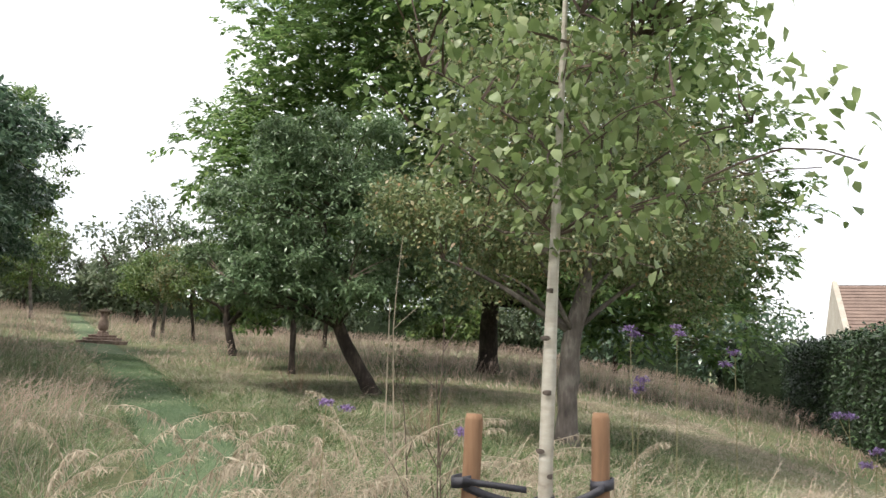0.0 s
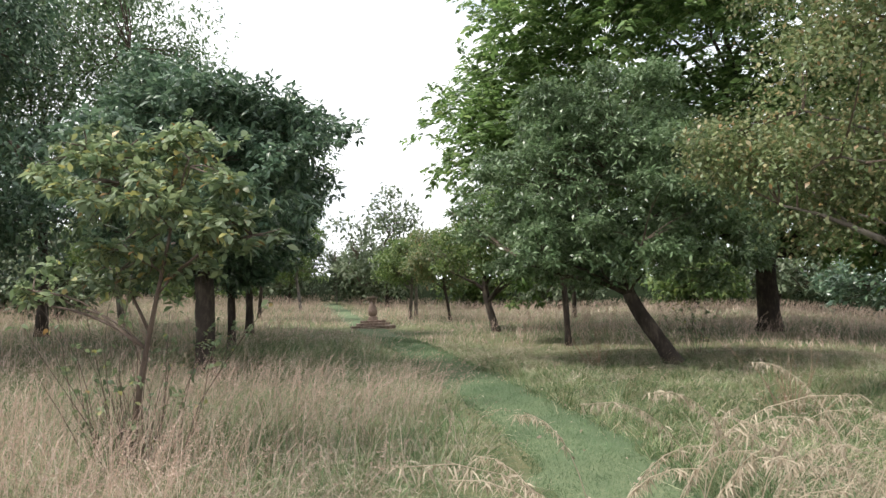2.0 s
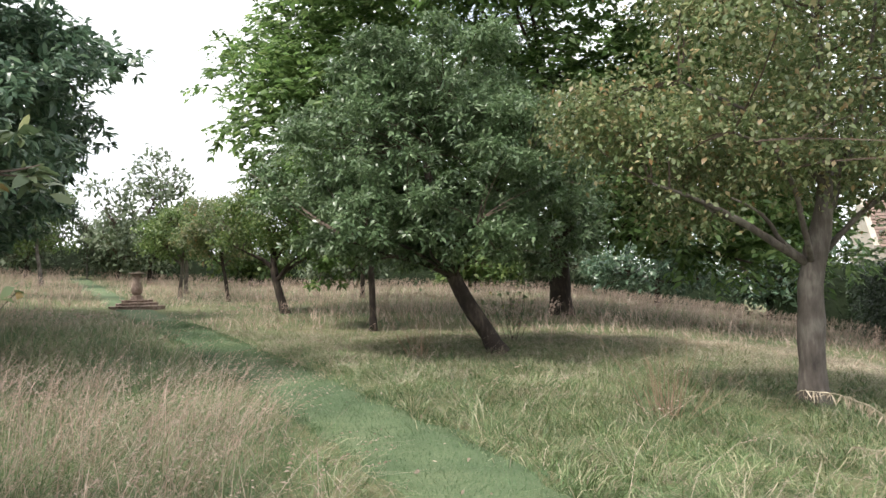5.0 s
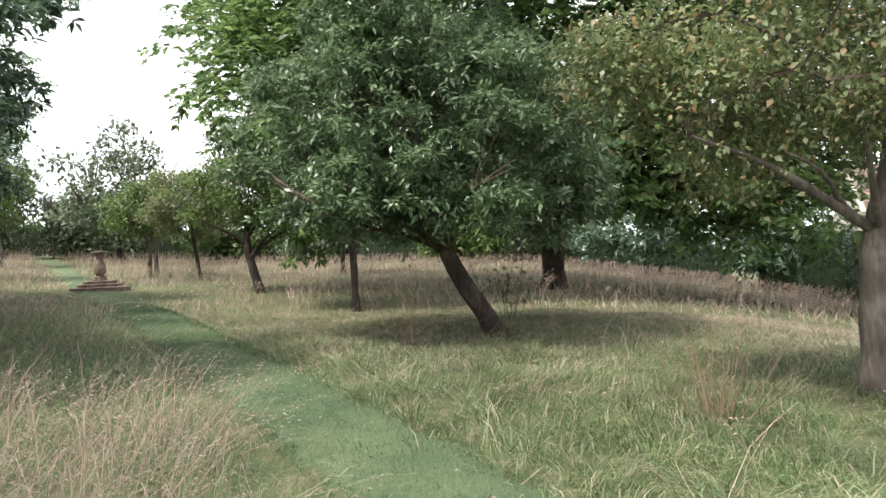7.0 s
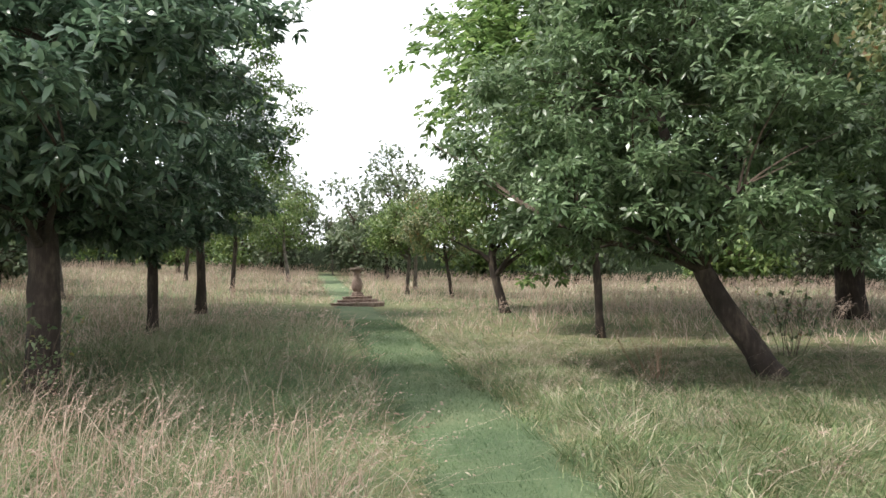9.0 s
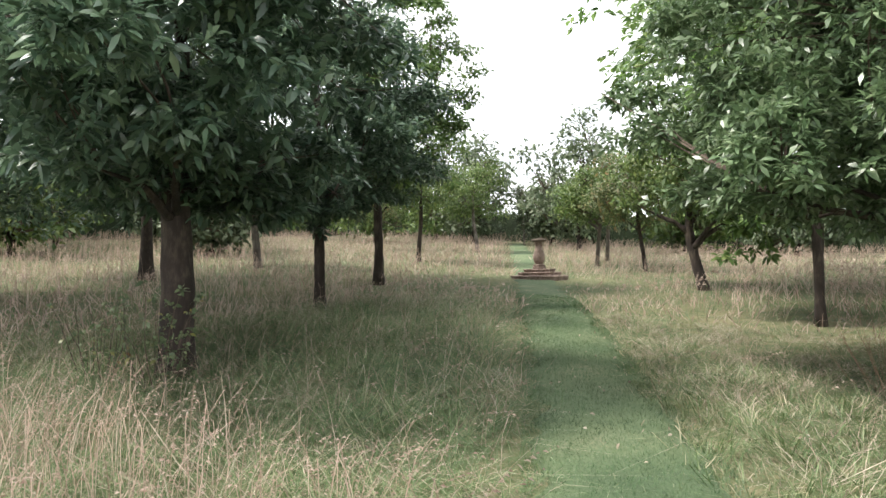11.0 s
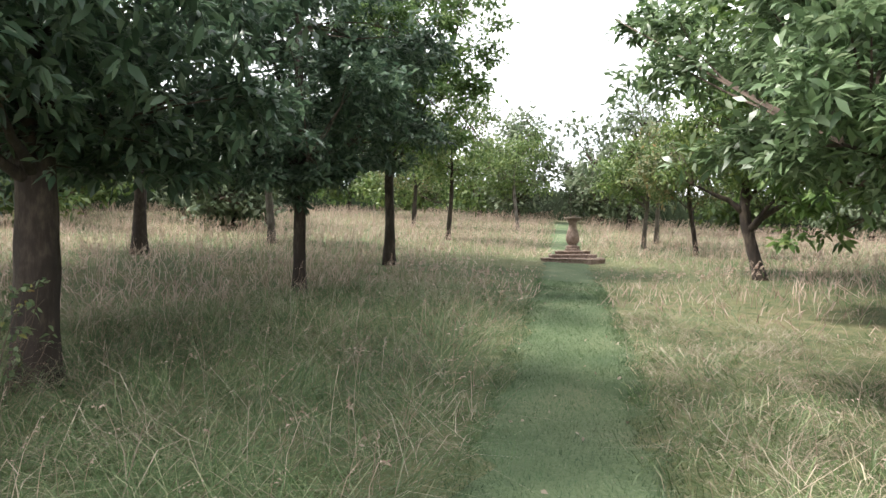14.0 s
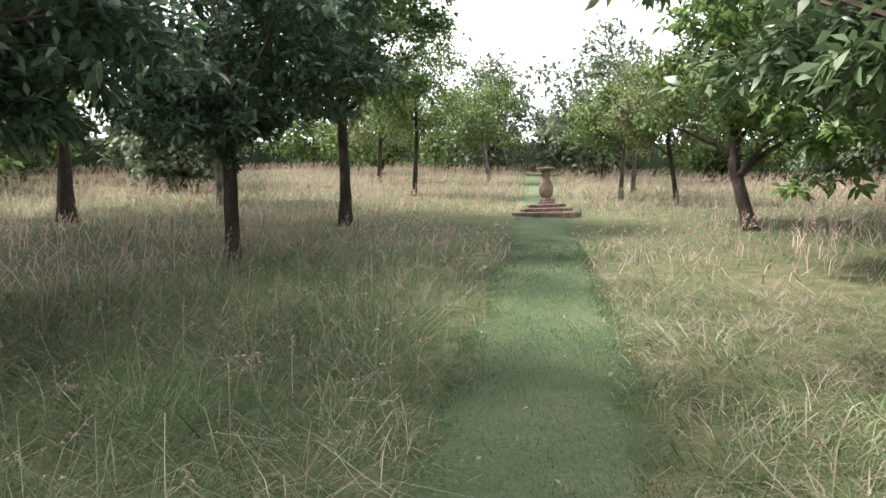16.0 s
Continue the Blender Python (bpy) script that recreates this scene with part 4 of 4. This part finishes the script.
def strap():
    """A black rubber tie looped round both stakes and the stem."""
    ob = thing("tree_tie", (0.2, 2.45, 1.06), "black rubber tree tie strung between two stakes", "tree tie")

    def band(pts, w, t):
        v, f = [], []
        pts = np.array(pts)
        d = np.gradient(pts, axis=0)
        for q, e in zip(pts, d):
            nrm = np.array([-e[1], e[0], 0]); nrm /= max(1e-6, np.linalg.norm(nrm))
            for su, sw in ((-1, -1), (1, -1), (1, 1), (-1, 1)):
                v.append(tuple(q + nrm * t / 2 * su + np.array([0, 0, w / 2 * sw])))
        for i in range(len(pts) - 1):
            for k in range(4):
                a, b = i * 4 + k, i * 4 + (k + 1) % 4
                f.append((a, b, b + 4, a + 4))
        f += [(0, 1, 2, 3), tuple(range(len(v) - 4, len(v)))]
        return v, f

    def ring(cx, cy, cz, r, tilt=0.0):
        return [(cx + r * math.cos(a), cy + r * math.sin(a), cz + tilt * math.cos(a)) for a in np.linspace(0, 6.283, 20)]
    left, stem, right = (-0.24, -0.03), (0.025, 0.05), (0.215, 0.05)
    for nm, c, z0, r in (("loop", left, 0.03, 0.037), ("loop", stem, -0.045, 0.033), ("loop", right, 0.02, 0.036)):
        v, f = band(ring(c[0], c[1], z0, r, 0.006), 0.034, 0.006)
        part(nm, mesh_of(nm, v, f, M_STRAP, True), ob)
    for a, b, za, zb in ((left, stem, 0.02, -0.045), (stem, right, -0.045, 0.015)):
        p = [(a[0] + (b[0] - a[0]) * s, a[1] - 0.036 + (b[1] - a[1]) * s, za + (zb - za) * s - 0.018 * math.sin(s * 3.14)) for s in np.linspace(0, 1, 9)]
        v, f = band(p, 0.028, 0.007)
        part("strap", mesh_of("strap", v, f, M_STRAP, True), ob)
    p = [(left[0] + 0.2 * s, left[1] - 0.043, 0.035 - 0.02 * s) for s in np.linspace(0, 1, 5)]
    v, f = band(p, 0.02, 0.006)
    part("loose_end", mesh_of("loose_end", v, f, M_STRAP, True), ob)


strap()


# ---------------------------------------------------------------- sundial
def ring_solid(profile, sides, turn=0.0, rough=0.0, seed=1):
    """A turned or many-sided solid from (radius, height) rings."""
    rng = np.random.default_rng(seed)
    v, f = [], []
    for r, z in profile:
        for k in range(sides):
            a = 6.28318 * k / sides + turn
            q = r * (1 + rough * rng.normal())
            v.append((q * math.cos(a), q * math.sin(a), z))
    for i in range(len(profile) - 1):
        for k in range(sides):
            a, b = i * sides + k, i * sides + (k + 1) % sides
            f.append((a, b, b + sides, a + sides))
    f += [tuple(reversed(range(sides))), tuple(range(len(v) - sides, len(v)))]
    return v, f


def sundial():
    x, y = -12.7, 24.2
    z = float(lie(x, y))
    ob = thing("sundial", (x, y, z), "weathered stone sundial on stepped octagonal base in the grass", "sundial")
    for r, a, b, sd in ((0.80, -0.15, 0.11, 1), (0.60, 0.11, 0.20, 2), (0.44, 0.20, 0.29, 3)):
        v, f = ring_solid([(r, a), (r, b - 0.05), (r + 0.025, b - 0.035), (r + 0.025, b - 0.012), (r, b)], 8, 0.39, 0.012, sd)
        part("step", mesh_of("step", v, f, M_STONE), ob)
    v, f = ring_solid([(0.20, 0.29), (0.20, 0.33), (0.17, 0.345), (0.17, 0.40), (0.135, 0.42)], 8, 0.39, 0.01, 4)
    part("plinth", mesh_of("plinth", v, f, M_STONE), ob)
    prof = [(0.105, 0.42), (0.10, 0.44), (0.135, 0.47), (0.16, 0.53), (0.172, 0.60), (0.165, 0.67), (0.14, 0.75), (0.112, 0.83), (0.098, 0.92), (0.092, 0.99), (0.115, 1.01), (0.118, 1.03), (0.10, 1.05)]
    v, f = ring_solid(prof, 24, 0, 0.008, 5)
    part("baluster", mesh_of("baluster", v, f, M_STONE, True), ob)
    v, f = ring_solid([(0.13, 1.05), (0.20, 1.075), (0.225, 1.085), (0.225, 1.115), (0.21, 1.125)], 8, 0.39, 0.006, 6)
    part("cap", mesh_of("cap", v, f, M_STONE_DARK), ob, "dark weathered stone cap")
    v, f = ring_solid([(0.14, 1.125), (0.14, 1.132)], 24)
    part("dial_plate", mesh_of("dial_plate", v, f, M_STONE_DARK), ob)
    v = [(-0.09, -0.003, 1.132), (0.08, -0.003, 1.132), (0.08, -0.003, 1.19), (-0.09, 0.003, 1.132), (0.08, 0.003, 1.132), (0.08, 0.003, 1.19)]
    part("gnomon", mesh_of("gnomon", v, [(0, 1, 2), (5, 4, 3), (0, 3, 4, 1), (1, 4, 5, 2), (2, 5, 3, 0)], M_STONE_DARK), ob)


sundial()


# ---------------------------------------------------------------- hedges
def hedge(a, b, height, thick, label, seed, density=130):
    """A clipped hedge: a dark core wrapped in small leaves."""
    rng = np.random.default_rng(seed)
    (ax, ay), (bx, by) = a, b
    length = math.hypot(bx - ax, by - ay)
    ux, uy = (bx - ax) / length, (by - ay) / length
    root = thing("hedge", (ax, ay, float(lie(ax, ay))), label, "hedge", "clipped hedges")
    oz = float(lie(ax, ay))
    n = max(4, int(length / 1.0))
    v, f = [], []
    for i in range(n + 1):
        s = length * i / n
        g = float(lie(ax + ux * s, ay + uy * s)) - oz
        for o, h in ((-1, -0.2), (-1, height - 0.1), (-0.8, height), (0.8, height), (1, height - 0.1), (1, -0.2)):
            w = o * thick / 2 * (0.94 + 0.04 * math.sin(s * 1.7 + o))
            v.append((ux * s - uy * w, uy * s + ux * w, g + h - 0.05 + 0.04 * math.sin(s * 0.9 + seed)))
    for i in range(n):
        for k in range(5):
            f.append((i * 6 + k, i * 6 + k + 1, i * 6 + k + 7, i * 6 + k + 6))
    f += [tuple(range(6)), tuple(reversed(range(n * 6, n * 6 + 6)))]
    part("core", mesh_of("core", v, f, M_HEDGE_CORE), root)
    k = int(density * length * (2 * height + thick) / 2)
    s = rng.uniform(0, length, k)
    q = rng.uniform(0, 2 * height + thick, k)
    o = np.where(q < height, -thick / 2, np.where(q < height + thick, q - height - thick / 2, thick / 2))
    h = np.where(q < height, q, np.where(q < height + thick, height, 2 * height + thick - q))
    endm = rng.random(k) < thick / length
    s = np.where(endm, np.where(rng.random(k) < 0.5, 0, length), s)
    o = np.where(endm, rng.uniform(-thick / 2, thick / 2, k), o)
    h = np.where(endm, rng.uniform(0, height, k), h)
    px, py = ax + ux * s - uy * o, ay + uy * s + ux * o
    c = np.stack([px - ax, py - ay, lie(px, py) - oz + h + 0.03 * np.sin(s * 2.3)], 1) + rng.normal(0, 0.035, (k, 3))
    axs = rng.normal(0, 1, (k, 3))
    axs /= np.linalg.norm(axs, axis=1)[:, None]
    lv, lt = leaf_cloud(c, axs, 2, 0.13, 0.45, 0.06, rng, "whorl", 0.0, True)
    part("foliage", quick_mesh("foliage", lv, lt, M_HEDGE), root)


hedge((-49.5, 51.6), (15, 49.5), 1.9, 1.2, "long clipped dark green yew hedge behind the orchard", 2, 60)
hedge((-38, -6), (-48, 51.0), 1.9, 1.3, "clipped dark hedge on the high side of the meadow", 3, 50)
hedge((13.6, 32.0), (7.6, 11.5), 2.7, 1.4, "tall clipped yew hedge before the house", 4, 190)
hedge((13.9, 33.2), (12.0, 33.9), 3.0, 1.3, "short clipped yew hedge end beside the gap", 5, 190)
hedge((12.4, 38.5), (16.5, 38.0), 2.8, 1.4, "tall clipped yew hedge farther off", 6, 120)


# ---------------------------------------------------------------- house beyond the hedge
def box(c, s):
    cx, cy, cz = c
    sx, sy, sz = s[0] / 2, s[1] / 2, s[2] / 2
    v = [(cx + i * sx, cy + j * sy, cz + k * sz) for i in (-1, 1) for j in (-1, 1) for k in (-1, 1)]
    return v, [(0, 1, 3, 2), (4, 6, 7, 5), (0, 4, 5, 1), (2, 3, 7, 6), (0, 2, 6, 4), (1, 5, 7, 3)]


def house():
    at = (26.9, 55.5, float(lie(26, 58)) - 0.3)
    ob = thing("house", at, "stone manor house with clay tiled gable roof", "house")
    ob.matrix_world = pose(*at, 0, 0, -16)
    W, D, H, R = 16.0, 8.0, 6.0, 9.6
    v, f = box((W / 2, D / 2, H / 2), (W, D, H))
    part("wall", mesh_of("wall", v, f, M_WALL), ob)
    for gx in (0.0, W - 0.4):
        v = [(gx, -0.05, H), (gx, D + 0.05, H), (gx, D / 2, R + 0.4), (gx + 0.4, -0.05, H), (gx + 0.4, D + 0.05, H), (gx + 0.4, D / 2, R + 0.4)]
        part("gable", mesh_of("gable", v, [(0, 2, 1), (3, 4, 5), (0, 3, 5, 2), (2, 5, 4, 1), (0, 1, 4, 3)], M_WALL), ob)
    courses = 14
    for sgn in (0, 1):
        v, f = [], []
        for i in range(courses):
            t0, t1 = i / courses, (i + 1) / courses + 0.01
            for t, lift in ((t0, 0.10), (t1, 0.04)):
                yy = (D / 2) * t - 0.3 * (1 - t)
                zz = H - 0.2 + (R - H + 0.2) * t + lift
                yy = yy if sgn == 0 else D - yy
                v += [(0.4, yy, zz), (W - 0.4, yy, zz)]
            b = len(v) - 4
            f.append((b, b + 1, b + 3, b + 2))
            if i:
                f.append((b - 2, b - 1, b + 1, b))
        part("roof", mesh_of("roof", v, f, M_ROOF), ob)
    for cx in (5.6, 11.5):
        v, f = joined([box((cx, D / 2, R + 0.5), (1.1, 0.8, 2.4)), box((cx, D / 2, R + 1.75), (1.3, 1.0, 0.16))])
        part("chimney", mesh_of("chimney", v, f, M_WALL), ob)
    for i in range(4):
        for zc in (1.7, 4.4):
            wx = 2.2 + 3.7 * i
            v, f = joined([box((wx, -0.03, zc + 0.85), (1.7, 0.16, 0.14)), box((wx, -0.03, zc - 0.85), (1.8, 0.22, 0.14)), box((wx - 0.8, -0.03, zc), (0.12, 0.16, 1.6)), box((wx + 0.8, -0.03, zc), (0.12, 0.16, 1.6)), box((wx - 0.27, -0.03, zc), (0.09, 0.14, 1.6)), box((wx + 0.27, -0.03, zc), (0.09, 0.14, 1.6))])
            win = part("window", mesh_of("window", v, f, M_WALL), ob)
            for k in (-1, 0, 1):
                v, f = box((wx + 0.53 * k, -0.012, zc), (0.42, 0.02, 1.55))
                part("pane", mesh_of("pane", v, f, M_GLASS_DARK), win)
    for zc in (1.7, 4.4):
        v, f = joined([box((-0.03, D / 2, zc + 0.85), (0.16, 2.0, 0.14)), box((-0.03, D / 2, zc - 0.85), (0.22, 2.1, 0.14)), box((-0.03, D / 2 - 0.95, zc), (0.16, 0.12, 1.6)), box((-0.03, D / 2 + 0.95, zc), (0.16, 0.12, 1.6)), box((-0.03, D / 2, zc), (0.14, 0.1, 1.6))])
        win = part("window", mesh_of("window", v, f, M_WALL), ob)
        for k in (-0.5, 0.5):
            v, f = box((-0.012, D / 2 + 0.92 * k, zc), (0.02, 0.82, 1.55))
            part("pane", mesh_of("pane", v, f, M_GLASS_DARK), win)


house()


# ---------------------------------------------------------------- plants near the start
def plume_grass(x, y, height, reach, turn, seed):
    """A tall ornamental grass stem with an arching feathery head."""
    rng = np.random.default_rng(seed)
    z = float(lie(x, y))
    ob = thing("feather_grass", (x, y, z), "tall arching grass stem with pale feathery head", "grass", "feather grass stems")
    s = np.linspace(0, 1, 12)
    c, sn = math.cos(turn), math.sin(turn)
    px = reach * s ** 2.6
    pz = height * (s - 0.28 * s ** 4)
    pts = np.stack([px * c, px * sn, pz - 0.03], 1)
    v, f = tube(pts, np.linspace(0.0032, 0.0014, 12), 4, 0, rng, False)
    part("stem", mesh_of("stem", v, f, M_PLUME), ob)
    k = 120
    t = rng.uniform(0.66, 1.0, k)
    pos = np.stack([np.interp(t, s, pts[:, i]) for i in range(3)], 1)
    d = rng.normal(0, 0.5, (k, 3)) + np.array([c * 0.9, sn * 0.9, -0.5])
    lv, lt = leaf_cloud(pos, d / np.linalg.norm(d, axis=1)[:, None], 1, 0.043, 0.11, 0.005, rng, "loose", 0.7)
    part("seed_head", quick_mesh("seed_head", lv, lt, M_PLUME), ob, "pale feathery seed head")


PLUME_RNG = np.random.default_rng(77)
PLUME_SPOTS = [(-1.0, 2.7), (0.6, 3.4), (-0.4, 3.7), (-1.9, 3.1), (0.1, 3.0), (-1.5, 2.3), (1.4, 3.2), (-0.8, 3.1), (0.9, 2.4), (-0.3, 2.5), (-0.5, 4.6), (0.3, 4.2), (-1.3, 3.5), (-1.7, 2.6), (-0.9, 2.2), (0.5, 2.9), (1.0, 2.9)]
for cx_, cy_ in PLUME_SPOTS:
    for i in range(9):
        gx_, gy_ = cx_ + PLUME_RNG.normal(0, 0.3), cy_ + PLUME_RNG.normal(0, 0.25)
        tall_, reach_ = PLUME_RNG.uniform(0.85, 1.3) * (1.2 if PLUME_RNG.random() < 0.25 else 1), PLUME_RNG.uniform(0.3, 0.7)
        turn_ = PLUME_RNG.normal(0.1, 0.6) + (3.14 if PLUME_RNG.random() < 0.35 else 0)
        if gy_ > 1.9 and trodden(np.array(gx_), np.array(gy_)) == 0 and not (abs(gx_ - 0.2) < 0.35 and abs(gy_ - 2.5) < 0.3):
            plume_grass(gx_, gy_, tall_, reach_, turn_, 300 + i)


def verbena(x, y, height, seed):
    rng = np.random.default_rng(seed)
    z = float(lie(x, y))
    ob = thing("verbena", (x, y, z), "tall thin verbena stem with small purple flower heads", "flower", "verbena stems")
    top = np.array([rng.normal(0, 0.05), rng.normal(0, 0.05), height])
    v, f = tube(bent((0, 0, -0.03), top, 7, 0.012, rng), np.linspace(0.003, 0.0018, 7), 5, 0, rng, False)
    part("stem", mesh_of("stem", v, f, M_STEM), ob)
    for k in range(2):
        e = top + np.array([rng.normal(0, 0.05), rng.normal(0, 0.03), rng.uniform(-0.06, 0.03)]) * (k > 0)
        if k:
            v, f = tube(bent(top - np.array([0, 0, 0.09]), e, 4, 0.02, rng), [0.0016] * 4, 4, 0, rng, False)
            part("side_stem", mesh_of("side_stem", v, f, M_STEM), ob)
        c = e + rng.normal(0, 1, (60, 3)) * np.array([0.013, 0.013, 0.006])
        ax = rng.normal(0, 1, (60, 3)) + np.array([0, 0, 1.0])
        lv, lt = leaf_cloud(c, ax / np.linalg.norm(ax, axis=1)[:, None], 2, 0.011, 0.8, 0.004, rng, "whorl")
        part("flower_head", quick_mesh("flower_head", lv, lt, M_PURPLE), ob, "small domed purple flower head")


for i, (vx, vy, vh) in enumerate([(-0.62, 2.9, 1.13), (0.75, 3.4, 1.52), (0.95, 3.6, 1.55), (1.15, 3.5, 1.45), (1.5, 3.1, 1.25), (1.62, 3.3, 1.1), (-1.25, 1.75, 0.95), (-0.05, 3.3, 1.0), (0.62, 3.2, 1.3)]):
    verbena(vx, vy, vh, 500 + i)


def dead_stem(x, y, height, seed, mat, branches):
    rng = np.random.default_rng(seed)
    z = float(lie(x, y))
    ob = thing("dead_stem", (x, y, z), "tall dry dead flower stem with bare side shoots", "dry stem", "dry stems")
    main = bent((0, 0, -0.03), (rng.normal(0, 0.06), 0, height), 9, 0.012, rng)
    v, f = tube(main, np.linspace(0.006, 0.002, 9), 5, 0, rng, False)
    part("stem", mesh_of("stem", v, f, mat, True), ob)
    for k in range(branches):
        st = main[int(rng.integers(2, 8))]
        e = st + np.array([rng.normal(0, 0.12), rng.normal(0, 0.06), rng.uniform(0.08, 0.22)])
        v, f = tube(bent(st, e, 4, 0.05, rng), [0.003, 0.0025, 0.002, 0.0012], 4, 0, rng, False)
        part("shoot", mesh_of("shoot", v, f, mat, True), ob)


for i, (dx_, dy_, dh_) in enumerate([(-0.42, 3.6, 1.55), (-0.45, 3.7, 1.9), (-0.2, 3.7, 1.5), (-0.16, 3.8, 1.3), (-0.25, 3.5, 1.1)]):
    dead_stem(dx_, dy_, dh_, 600 + i, M_PLUME if i < 2 else M_TWIG, 3 if i < 2 else 7)

# a slim staked sapling where the mown path reaches the hedge
tree("sapling", (-25.6, 45.6), "slim young sapling beside the far end of the path", "tree",
     [(0, 0, 0), (0, 0, 1.2), (0, 0, 2.4)], [0.05, 0.04, 0.02], [(0, 0, 3.0, 0.8, 0.8, 0.9), (0, 0, 2.2, 0.5, 0.5, 0.4)],
     260, 8, 0.13, M_LEAF_FAR, M_BARK_GREY, "loose", 0.5, 0.2, 4, 0.2, 131, 0.6, 0.2)
